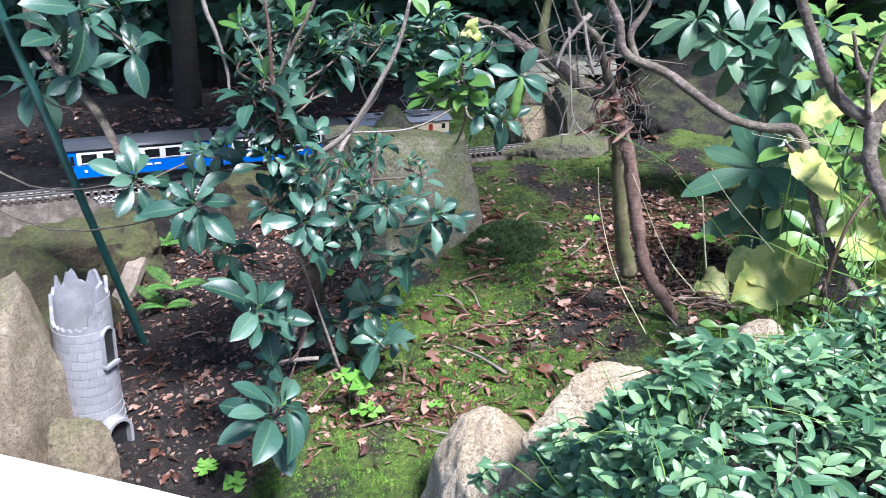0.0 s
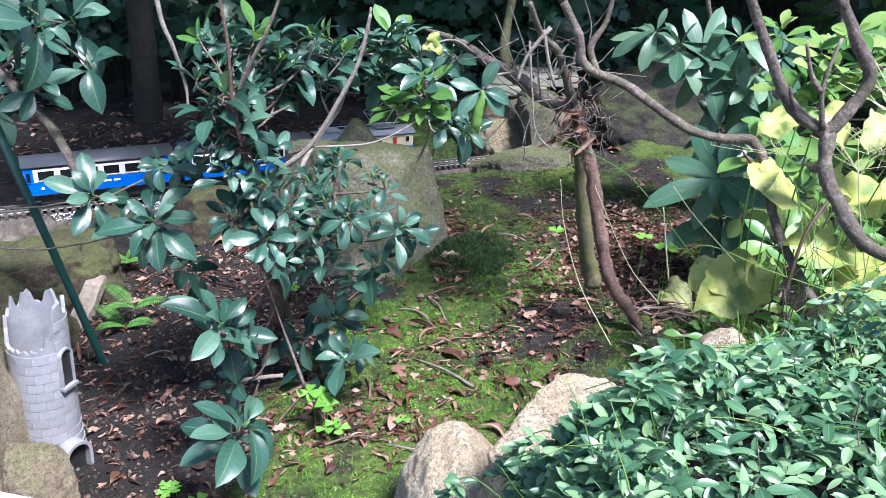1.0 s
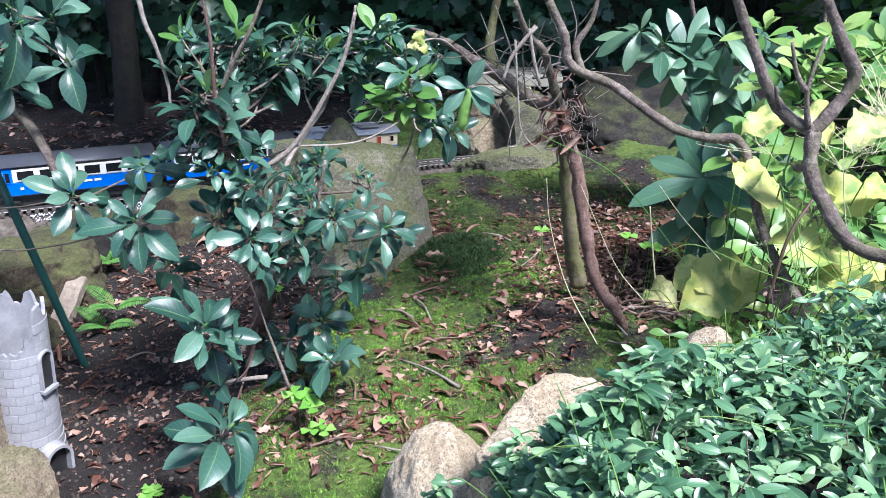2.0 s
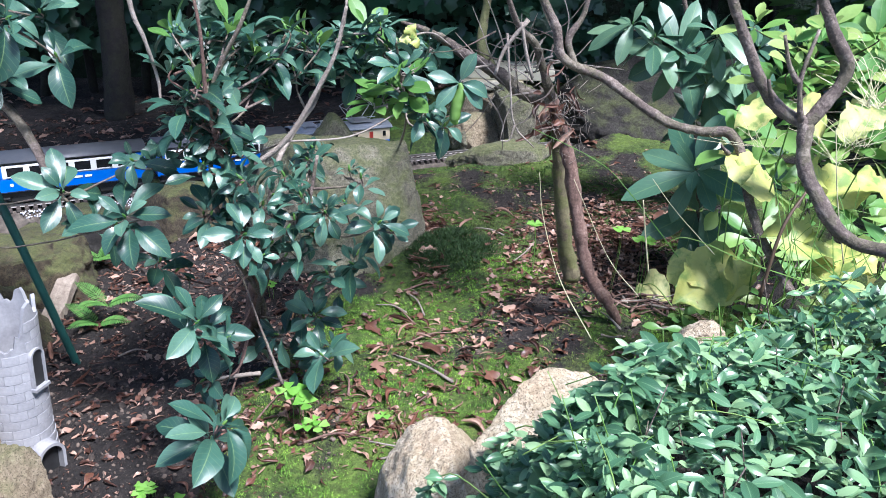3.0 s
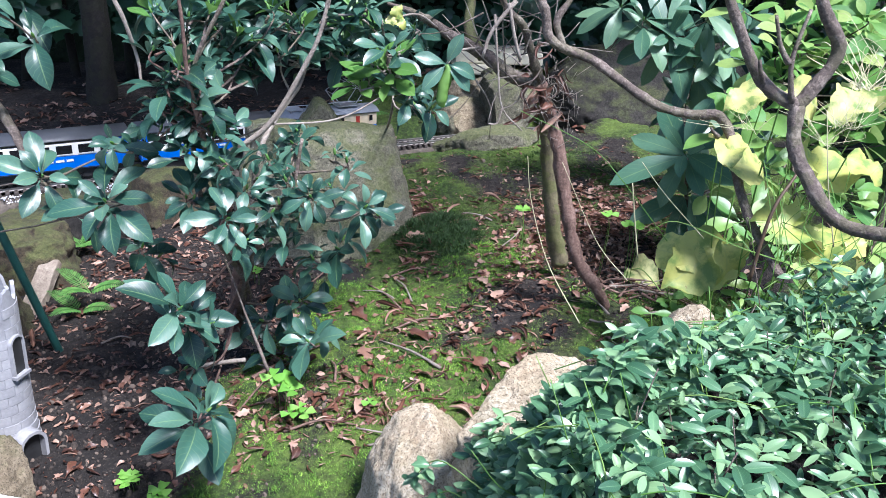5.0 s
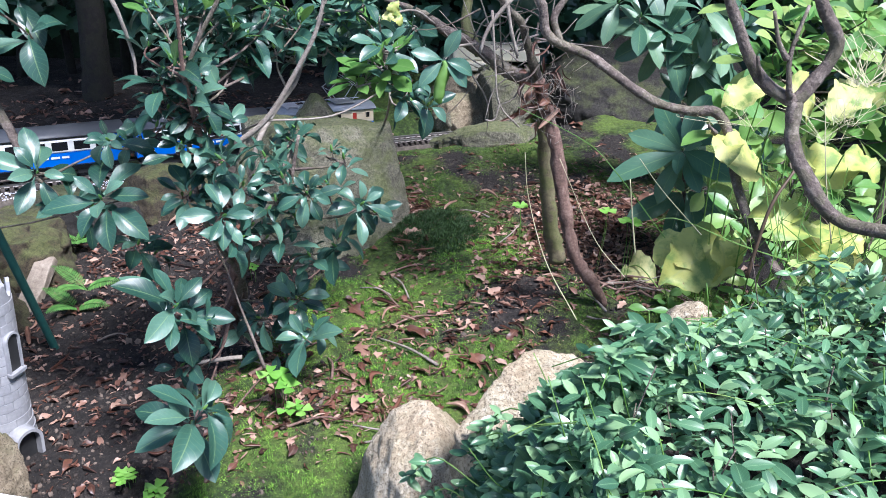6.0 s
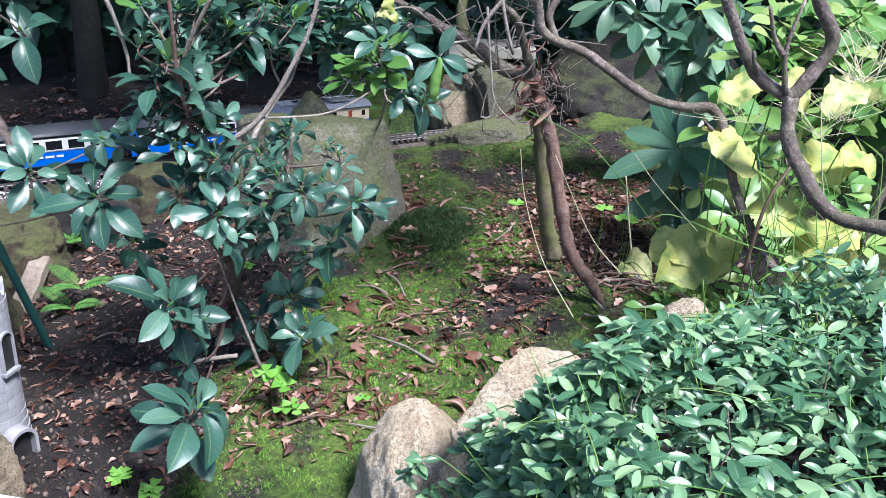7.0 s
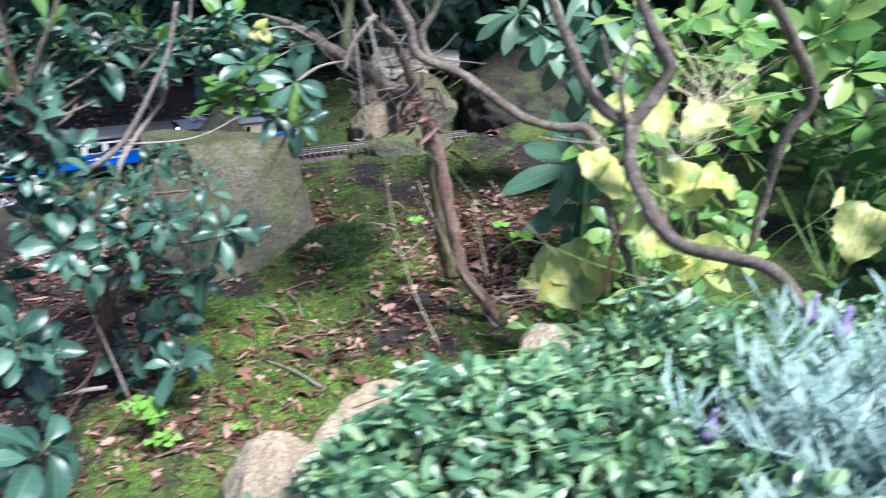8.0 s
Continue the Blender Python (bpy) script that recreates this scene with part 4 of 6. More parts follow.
FRONT = [
    ((-0.183, 1.2, 1.101), 6, 0.05), ((-0.173, 1.22, 1.117), 4, 0.05), ((-0.08, 1.1, 1.098), 6, 0.039), ((-0.135, 1.0, 1.066), 8, 0.046),
    ((-0.176, 1.02, 1.088), 7, 0.045), ((-0.048, 1.06, 1.027), 6, 0.053), ((-0.105, 1.05, 1.066), 4, 0.04), ((-0.143, 1.1, 0.914), 5, 0.072),
    ((-0.185, 1.05, 0.974), 5, 0.057), ((-0.172, 1.12, 0.819), 6, 0.062), ((-0.227, 1.14, 0.709), 6, 0.064), ((-0.152, 1.05, 0.771), 5, 0.078),
    ((-0.246, 1.14, 0.767), 4, 0.063), ((-0.236, 1.0, 1.08), 5, 0.05), ((-0.207, 1.05, 1.115), 4, 0.049), ((-0.099, 1.12, 0.925), 4, 0.069),
    ((-0.16, 1.06, 1.001), 4, 0.047), ((-0.198, 1.0, 1.038), 4, 0.048), ((-0.262, 1.05, 0.973), 4, 0.056),
]
STEM0 = [FOOT, (-0.278, 1.17, 0.837), (-0.234, 1.12, 0.95), (-0.177, 1.1, 1.044), (-0.155, 1.1, 1.135)]
bush("rhododendron", FOOT, "dark green rhododendron stems before the boulder", STEM0, FRONT, 41, L_RHODO, BARK, stem_r=(0.009, 0.006, 0.003), fill=1)
HIGH = [
    ((-0.273, 1.1, 1.284), 8, 0.066), ((-0.288, 1.1, 1.315), 6, 0.068), ((-0.254, 1.12, 1.269), 6, 0.062), ((-0.235, 1.12, 1.297), 7, 0.065),
    ((-0.327, 1.1, 1.332), 5, 0.06), ((-0.207, 1.15, 1.343), 6, 0.06), ((-0.37, 1.1, 1.344), 5, 0.056), ((-0.267, 1.12, 1.349), 6, 0.061),
]
BESIDE = [
    ((-0.183, 1.22, 1.302), 7, 0.068), ((-0.15, 1.25, 1.283), 6, 0.064), ((-0.128, 1.3, 1.313), 6, 0.065), ((-0.173, 1.25, 1.248), 5, 0.06),
    ((-0.092, 1.3, 1.311), 6, 0.063), ((-0.05, 1.3, 1.337), 6, 0.063), ((-0.202, 1.2, 1.267), 5, 0.058), ((-0.114, 1.3, 1.258), 5, 0.06),
]
STEM7 = [FOOT, (-0.283, 1.22, 0.84), (-0.242, 1.16, 1.072), (-0.213, 1.2, 1.14), (-0.17, 1.25, 1.198), (-0.155, 1.28, 1.25), (-0.123, 1.3, 1.305), (-0.111, 1.3, 1.38)]
bush("rhododendron", FOOT, "slender rhododendron bough with glossy leaves over the train", STEM7, BESIDE, 19, L_RHODO, TWIG, fill=1, stem_r=(0.006, 0.005, 0.004, 0.003, 0.002), lean=(0.0, -0.2, 1.0), spread=(8, 50))
STEM2 = [FOOT, (-0.279, 1.2, 0.799), (-0.312, 1.05, 0.999), (-0.32, 1.02, 1.163), (-0.302, 1.0, 1.273), (-0.25, 0.98, 1.367), (-0.221, 0.98, 1.437)]
bush("rhododendron", FOOT, "upper boughs of a rhododendron with some fresh leaves", STEM2, HIGH, 9, L_RHODO, BARK, fill=1, stem_r=(0.006, 0.004, 0.0025), lean=(0.0, -0.2, 1.0), spread=(8, 50))

FRESH = [
    ((-0.372, 1.05, 1.346), 2, 0.049), ((-0.285, 1.08, 1.351), 2, 0.055), ((-0.191, 1.2, 1.337), 2, 0.055), ((-0.158, 1.2, 1.316), 2, 0.043),
    ((-0.251, 1.1, 1.307), 2, 0.04), ((-0.32, 0.98, 1.273), 1, 0.039),
]
bush("rhododendron_shoots", FOOT, "fresh pale green upright leaves on rhododendron tips", STEM2, FRESH, 51, L_YOUNG, BARK, stem_r=(0.003, 0.002, 0.0015), lean=(0.0, -0.1, 1.0), spread=(35, 65), mat=YOUNG)

# a second, lower one behind, whose twigs hang before the hedge
STEM3 = [(-0.068, 2.189, 0.7), (-0.001, 1.95, 0.944), (0.008, 1.6, 1.111), (-0.008, 1.4, 1.221), (-0.02, 1.3, 1.31)]
RIGHT = [
    ((-0.009, 1.2, 1.274), 4, 0.07), ((-0.012, 1.2, 1.24), 6, 0.067), ((0.034, 1.2, 1.192), 6, 0.068), ((0.041, 1.2, 1.174), 4, 0.064),
    ((-0.06, 1.22, 1.206), 5, 0.062), ((-0.038, 1.35, 1.29), 6, 0.068), ((-0.095, 1.35, 1.24), 6, 0.066), ((-0.073, 1.4, 1.321), 6, 0.072),
    ((0.047, 1.45, 1.279), 6, 0.07),
]
bush("rhododendron", STEM3[0], "slender rhododendron with upright pale young leaves", STEM3, RIGHT, 15, L_RHODO, TWIG, fill=1, stem_r=(0.004, 0.003, 0.0022), young=3)

# the shrub at the other side of the railway bank
STEM4 = [(-1.30, 1.55, 0.55), (-1.15, 1.45, 1.25), (-0.836, 1.25, 1.383), (-0.793, 1.22, 1.298), (-0.744, 1.2, 1.233), (-0.682, 1.17, 1.176), (-0.641, 1.14, 1.124), (-0.607, 1.1, 1.068), (-0.573, 1.06, 1.063)]
LEFT = [
    ((-0.571, 1.05, 1.081), 6, 0.082), ((-0.459, 1.0, 1.056), 8, 0.085), ((-0.453, 1.05, 1.137), 5, 0.059), ((-0.615, 1.05, 1.359), 4, 0.09),
    ((-0.68, 1.15, 1.248), 5, 0.075), ((-0.738, 1.2, 1.296), 6, 0.082), ((-0.854, 1.3, 1.189), 5, 0.094), ((-0.65, 1.1, 1.379), 4, 0.088),
]
bush("rhododendron", STEM4[0], "overhanging rhododendron bough with drooping leaves", STEM4, LEFT, 22, L_RHODO, BARK, fill=1, stem_r=(0.014, 0.012, 0.009, 0.008, 0.004), spread=(-15, 30))


def build_long_twigs():
    a = [(-0.294, 1.1, 1.099), (-0.21, 1.1, 1.159), (-0.146, 1.1, 1.259), (-0.119, 1.1, 1.314), (-0.101, 1.1, 1.385)]
    t = thing("bare_branch", a[0], "thin pale bare branch reaching past the bush", "branch", "bare branches")
    limb("branch", a, [0.005, 0.004, 0.003], TWIG, t, segs=8)
    limb("twig", [a[1], (-0.099, 1.15, 1.158), (-0.01, 1.2, 1.194)], [0.002, 0.0015], TWIG, t, segs=6)
    limb("twig", [a[1], (-0.307, 1.2, 1.101), (-0.377, 1.2, 1.106)], [0.002, 0.001], TWIG, t, segs=6)
    b = [(-0.257, 1.0, 0.763), (-0.297, 1.0, 0.758), (-0.344, 1.0, 0.75)]
    t = thing("dry_stick", b[0], "pale dry stick stuck in the bush", "stick", "bare branches")
    limb("stick", b, [0.004, 0.0035], TWIG, t, segs=8)
    c = [(-0.423, 1.0, 1.49), (-0.413, 1.0, 1.385), (-0.398, 1.0, 1.338), (-0.39, 1.02, 1.277), (-0.389, 1.02, 1.243)]
    t = thing("bare_branch", c[0], "thin bare hanging branch", "branch", "bare branches")
    limb("branch", c, [0.004, 0.003, 0.002], TWIG, t, segs=8)
    d = [(-0.216, 0.98, 0.752), (-0.255, 1.02, 0.842), (-0.297, 1.05, 0.947), (-0.359, 1.1, 0.958)]
    t = thing("bare_branch", d[0], "thin brown stem leaning through the bush", "branch", "bare branches")
    limb("branch", d, [0.0032, 0.0016, 0.0009], BARK, t, segs=8)


build_long_twigs()


# ---- the old shrub with bare limbs ----
def build_old_shrub():
    t = thing("old_shrub", (0.46, 1.30, 0.70), "old bare-stemmed shrub with peeling reddish trunk", "shrub")
    knot = (0.302, 1.36, 1.188)
    limb("trunk", [(0.475, 1.3, 0.71), (0.447, 1.3, 0.755), (0.403, 1.31, 0.818), (0.374, 1.33, 0.92), (0.348, 1.35, 1.05), (0.323, 1.36, 1.125), knot], [0.0096, 0.0136, 0.0144, 0.0136, 0.0128], REDBARK, t, "reddish peeling trunk", rough=0.2)
    limb("trunk", [(0.403, 1.47, 0.741), (0.376, 1.46, 0.845), (0.354, 1.45, 0.97), (0.331, 1.42, 1.093), knot], [0.0208, 0.0168, 0.0152, 0.012], MOSSBARK, t, "mossy grey trunk", rough=0.15)
    limb("limb", [knot, (0.254, 1.4, 1.192), (0.19, 1.42, 1.233), (0.121, 1.45, 1.267), (0.057, 1.48, 1.302), (-0.007, 1.5, 1.321)], [0.016, 0.016, 0.0136, 0.0096, 0.004], BARK, t, rough=0.15)
    limb("limb", [(0.19, 1.42, 1.227), (0.162, 1.45, 1.274), (0.168, 1.5, 1.325), (0.179, 1.5, 1.404)], [0.0136, 0.0104, 0.008], MOSSBARK, t)
    limb("limb", [knot, (0.273, 1.33, 1.249), (0.247, 1.3, 1.306), (0.209, 1.28, 1.343), (0.181, 1.25, 1.399)], [0.0104, 0.0072, 0.0048], BARK, t)
    limb("limb", [(0.233, 1.2, 1.404), (0.265, 1.2, 1.348), (0.276, 1.2, 1.304), (0.309, 1.2, 1.28), (0.357, 1.2, 1.263), (0.413, 1.18, 1.227), (0.471, 1.15, 1.193), (0.528, 1.13, 1.181), (0.573, 1.106, 1.183), (0.595, 1.08, 1.137), (0.599, 1.05, 1.086), (0.608, 1.0, 1.031), (0.638, 0.92, 0.961)], [0.0072, 0.0088, 0.0088, 0.0084, 0.0088, 0.0096, 0.008, 0.008], BARK, t, "long curving grey bough")
    limb("limb", [(0.304, 1.2, 1.282), (0.289, 1.2, 1.329), (0.311, 1.2, 1.368), (0.321, 1.2, 1.415)], [0.0072, 0.0056, 0.004], BARK, t)
    rnd = random.Random(77)
    # the tangle of dry twigs over the knot
    for i in range(46):
        a = Vector(knot) + Vector((rnd.uniform(-0.14, 0.03), rnd.uniform(-0.06, 0.06), rnd.uniform(0.0, 0.14)))
        d = Vector((rnd.gauss(-0.4, 0.8), rnd.gauss(-0.1, 0.4), rnd.gauss(0.25, 0.6))).normalized() * rnd.uniform(0.05, 0.16)
        limb("twig", [a, a + d * 0.5 + Vector((rnd.uniform(-0.02, 0.02), 0, rnd.uniform(-0.02, 0.02))), a + d], [rnd.uniform(0.0011, 0.0026), 0.0007], TWIG if i % 3 else BARK, t, per=3, segs=5)
    for pts, r in (([(0.206, 1.15, 1.366), (0.167, 1.15, 1.314), (0.153, 1.15, 1.27)], 0.004), ([(0.171, 1.15, 1.342), (0.182, 1.15, 1.247), (0.193, 1.15, 1.182), (0.231, 1.15, 1.142)], 0.0022), ([(0.193, 1.15, 1.182), (0.185, 1.15, 1.155), (0.169, 1.15, 1.154)], 0.0018), ([(0.194, 1.15, 1.361), (0.207, 1.15, 1.305), (0.22, 1.15, 1.267)], 0.004)):
        limb("twig", pts, [r, r * 0.7], TWIG, t, per=4, segs=6)
    for i in range(26):
        p = Vector(knot) + Vector((rnd.gauss(0, 0.028), rnd.uniform(-0.04, 0.0), rnd.gauss(-0.01, 0.04)))
        child("bark_strip", L_ROLL[i % 6][0], t, leaf_pose(p, (rnd.gauss(-0.2, 0.8), rnd.gauss(-0.2, 0.3), rnd.gauss(-0.3, 0.7)), (0, -1, 0.6), rnd.uniform(0.03, 0.07)), "peeling brown bark strip")
    for i in range(7):
        p = Vector(knot) + Vector((rnd.uniform(-0.03, 0.03), -0.03, rnd.uniform(-0.05, 0.04)))
        child("dead_leaf", L_DEAD[i % 6][0], t, leaf_pose(p, (rnd.uniform(-1, 0.6), rnd.uniform(-0.5, 0.2), rnd.uniform(-0.7, 0.3)), (0, -1, 0.6), rnd.uniform(0.02, 0.04)), "withered brown leaf")
    # an unseen leafy top, added to shade the moss behind the trunk
    tops = []
    for tip in ((0.5, 1.35, 2.0), (0.75, 1.5, 2.05), (0.6, 1.65, 2.15), (0.85, 1.3, 2.1), (0.42, 1.2, 1.95)):
        limb("limb", [(0.24, 1.25, 1.40), Vector((0.24, 1.25, 1.40)).lerp(Vector(tip), 0.5) + Vector((0, 0, 0.08)), tip], [0.008, 0.006, 0.003], BARK, t, per=4, segs=7)
        for _ in range(20):
            p = Vector(tip) + Vector((rnd.gauss(0, 0.10), rnd.gauss(0, 0.11), rnd.gauss(0, 0.07)))
            tops.append(leaf_pose(p, (rnd.gauss(0, 1), rnd.gauss(0, 1), rnd.gauss(0, 0.4)), (rnd.gauss(0, 0.3), rnd.gauss(0, 0.3), 1), rnd.uniform(0.07, 0.11)))
    joined("crown", L_RHODO, tops, RHODO, t)
    # fine dry flower sprays
    for i in range(110):
        p = Vector((0.315, 1.25, 1.175)) + Vector((rnd.gauss(0, 0.022), rnd.gauss(0, 0.02), rnd.gauss(0, 0.045)))
        limb("spray", [p, p + Vector((rnd.gauss(0, 0.012), rnd.gauss(0, 0.01), rnd.uniform(-0.01, 0.03)))], [0.0006, 0.0004], TWIG, t, per=1, segs=4)


build_old_shrub()


def build_forked_shrub():
    fork = (0.516, 0.748, 1.28)
    t = thing("forked_shrub", (0.75, 0.62, 0.95), "forked grey shrub limb rising from the periwinkle", "shrub")
    limb("limb", [(0.683, 0.55, 1.107), (0.65, 0.6, 1.143), (0.575, 0.68, 1.141), (0.536, 0.71, 1.185), (0.515, 0.735, 1.232), fork], [0.0077, 0.0084, 0.0099, 0.0099, 0.0099], BARK, t)
    limb("limb", [fork, (0.48, 0.76, 1.299), (0.458, 0.77, 1.327), (0.434, 0.78, 1.375), (0.405, 0.78, 1.43), (0.387, 0.78, 1.469)], [0.0088, 0.0084, 0.007, 0.0063], BARK, t)
    limb("limb", [fork, (0.534, 0.75, 1.305), (0.552, 0.75, 1.336), (0.554, 0.75, 1.361), (0.529, 0.75, 1.398), (0.5, 0.75, 1.447)], [0.0088, 0.0084, 0.0084, 0.007], BARK, t)
    for a, b, c in (((0.505, 0.745, 1.285), (0.492, 0.74, 1.34), (0.504, 0.74, 1.402)), ((0.489, 0.74, 1.336), (0.474, 0.74, 1.357), (0.461, 0.74, 1.394)), ((0.555, 1.06, 1.159), (0.535, 1.04, 1.174), (0.531, 1.04, 1.18)), ((0.47, 0.76, 1.307), (0.459, 0.75, 1.324), (0.455, 0.75, 1.338))):
        limb("twig", [a, b, c], [0.0045, 0.003, 0.002], BARK, t, per=4, segs=6)
    t = thing("shrub_trunk", (0.945, 1.15, 0.95), "brown shrub trunk behind yellowing leaves", "shrub")
    limb("trunk", [(0.945, 1.15, 0.89), (0.951, 1.15, 1.009), (0.95, 1.12, 1.153), (0.977, 1.1, 1.245), (0.912, 1.08, 1.34), (0.833, 1.05, 1.424)], [0.0092, 0.0099, 0.012, 0.0113, 0.0099], BARK, t)


build_forked_shrub()

# ---- large-leaved rhododendrons ----
STEM5 = [(0.88, 2.15, 0.66), (0.924, 1.95, 0.837), (0.893, 2.0, 0.993), (0.835, 2.0, 1.153), (0.788, 2.0, 1.305), (0.76, 2.0, 1.393)]
LOWS = [((0.678, 1.5, 1.007), 8, 0.157), ((0.73, 1.56, 0.888), 6, 0.16)]
bush("low_rhododendron", (0.80, 1.66, 0.70), "low rhododendron with a fan of broad blue-green leaves", [(0.80, 1.66, 0.70), (0.76, 1.62, 0.80), (0.73, 1.58, 0.88), (0.705, 1.54, 0.97)], LOWS, 12, L_BIG, BARK, spread=(-5, 30), mat=BIGLEAF, stem_r=(0.007, 0.005, 0.004), lean=(-0.45, -0.7, 0.5))
BIGS = [
    ((0.83, 1.9, 1.138), 9, 0.161), ((0.759, 1.93, 1.212), 8, 0.15),
    ((0.901, 1.9, 1.185), 7, 0.13), ((0.689, 1.95, 1.253), 7, 0.13), ((0.839, 1.9, 1.277), 7, 0.128), ((0.963, 1.9, 1.235), 6, 0.121),
    ((0.894, 1.7, 0.987), 6, 0.116), ((0.841, 1.95, 1.027), 6, 0.152), ((0.638, 2.0, 1.28), 6, 0.124),
]
bush("large_rhododendron", STEM5[0], "tall rhododendron with long drooping leathery leaves", STEM5, BIGS, 31, L_BIG, BARK, spread=(-40, 15), mat=BIGLEAF, stem_r=(0.011, 0.008, 0.006), lean=(-0.1, -0.5, 0.7))
STEM6 = [(1.15, 1.75, 0.68), (0.96, 1.6, 1.085), (0.96, 1.6, 1.219), (0.947, 1.6, 1.346), (0.945, 1.6, 1.419)]
BRIGHTS = [
    ((0.777, 1.3, 1.038), 6, 0.075), ((0.821, 1.25, 0.999), 6, 0.076), ((0.7, 1.2, 0.956), 5, 0.067), ((0.897, 1.25, 0.981), 6, 0.077),
    ((0.977, 1.25, 0.951), 6, 0.077), ((0.768, 1.15, 0.904), 5, 0.064), ((0.705, 1.15, 0.934), 5, 0.061), ((0.976, 1.3, 1.1), 6, 0.077),
    ((0.882, 1.35, 1.067), 6, 0.079), ((0.909, 1.2, 1.016), 6, 0.067), ((0.651, 1.15, 0.922), 4, 0.055), ((0.804, 1.35, 1.085), 6, 0.076),
    ((0.821, 1.1, 0.907), 5, 0.059), ((0.908, 1.1, 0.942), 5, 0.064),
    ((0.746, 1.48, 0.926), 5, 0.084), ((0.825, 1.35, 1.282), 8, 0.075), ((0.788, 1.35, 1.259), 7, 0.071), ((0.87, 1.35, 1.249), 7, 0.069),
    ((0.853, 1.7, 1.319), 6, 0.087), ((0.951, 1.35, 1.328), 7, 0.082), ((0.951, 1.3, 1.191), 7, 0.082), ((0.787, 1.35, 1.221), 6, 0.069),
    ((0.667, 1.28, 1.127), 3, 0.095), ((0.924, 1.4, 1.333), 7, 0.075), ((0.864, 1.4, 1.343), 7, 0.077), ((0.804, 1.5, 1.213), 6, 0.078),
    ((0.939, 1.35, 1.252), 7, 0.076), ((0.703, 1.3, 1.184), 4, 0.084), ((0.827, 1.4, 1.305), 6, 0.07), ((0.743, 1.3, 1.156), 5, 0.073),
    ((0.841, 1.3, 1.14), 6, 0.071), ((0.917, 1.3, 1.12), 6, 0.076), ((1.058, 1.5, 1.286), 7, 0.1), ((1.219, 1.5, 1.297), 7, 0.11),
    ((1.316, 1.5, 1.235), 7, 0.11), ((1.261, 1.5, 1.346), 7, 0.12), ((1.043, 1.6, 1.28), 7, 0.1), ((1.375, 1.5, 1.118), 7, 0.1),
    ((1.12, 1.45, 1.12), 7, 0.1), ((1.22, 1.5, 1.17), 7, 0.1),
]
bush("bright_shrub", STEM6[0], "leafy shrub with bright yellow-green leaves in the light", STEM6, BRIGHTS, 37, L_LIME, BARK, mat=LIME, group="shrubs", stem_r=(0.007, 0.005, 0.004), lean=(0.0, -0.4, 0.8))


# ---- yellowing broad leaves and grasses ----
def build_broad_plant():
    rnd = random.Random(5)
    t = thing("broadleaf_plant", (0.62, 1.15, 0.78), "plant with broad yellowing crumpled leaves", "plant")
    spots = [
        ((0.71, 0.95, 1.137), 0.11), ((0.673, 0.96, 1.15), 0.073), ((0.611, 1.03, 1.125), 0.101), ((0.575, 1.06, 1.147), 0.078), ((0.569, 1.07, 0.923), 0.135),
        ((0.536, 1.1, 0.925), 0.095), ((0.613, 1.04, 0.934), 0.087), ((0.683, 0.95, 1.039), 0.113), ((0.726, 0.93, 1.017), 0.103), ((0.646, 0.97, 1.052), 0.076),
        ((0.64, 0.95, 1.247), 0.075), ((0.7, 0.93, 1.252), 0.078), ((0.614, 1.1, 1.224), 0.074), ((0.728, 0.9, 1.157), 0.061), ((0.592, 1.43, 0.741), 0.08),
        ((0.763, 0.92, 1.001), 0.065), ((1.02, 0.95, 1.05), 0.1), ((0.969, 1.35, 1.163), 0.12), ((1.109, 1.1, 1.026), 0.09),
    ]
    root = Vector((0.66, 1.16, 0.76))
    for i, (p, s) in enumerate(spots):
        p = Vector(p)
        d = Vector((rnd.uniform(-0.8, 0.8), rnd.uniform(-0.7, 0.1), rnd.uniform(-0.35, 0.25)))
        base = p - d.normalized() * s * 0.5
        child("leaf", L_YELLOW[i % 4][0], t, leaf_pose(base, d, (rnd.uniform(-0.5, 0.5), -0.45, 0.8), s * 1.12))
        foot = Vector((p.x * 0.5 + root.x * 0.5, p.y * 0.5 + root.y * 0.5 + 0.03, height(p.x, p.y)))
        limb("stalk", [foot, foot.lerp(base, 0.6) + Vector((0, 0.02, 0.02)), base], [0.0016, 0.0011], GRASS, t, per=4, segs=6)


build_broad_plant()


def build_herbs():
    """Low leafy weeds between the bank and the yellowing leaves."""
    rnd = random.Random(71)
    t = thing("leafy_weeds", (0.8, 0.95, 0.75), "low bright green weeds beside the periwinkle", "weeds")
    poses = []
    while len(poses) < 620:
        x, y = rnd.uniform(0.42, 1.45), rnd.uniform(0.70, 1.30)
        if y < bank_back(x) + 0.04 or (x < 0.55 and y > 1.05):
            continue
        z = height(x, y) + rnd.uniform(0.01, 0.20) * (1 - 0.5 * ease(1.0, 1.3, y))
        a = rnd.uniform(0, 6.28)
        for k in (1, -1):
            poses.append(leaf_pose((x, y, z), (math.cos(a) * k, math.sin(a) * k, rnd.uniform(-0.2, 0.6)), (rnd.uniform(-0.5, 0.5), -0.5, 0.9), rnd.uniform(0.025, 0.055)))
        if len(poses) % 8 == 0:
            limb("stalk", [(x, y, height(x, y) - 0.01), (x + rnd.uniform(-0.02, 0.02), y, (z + height(x, y)) / 2), (x, y, z)], [0.0015, 0.001], GRASS, t, per=3, segs=5, rough=0.0)
    leaves(L_LIME, poses, t, 260, LIME)


build_herbs()


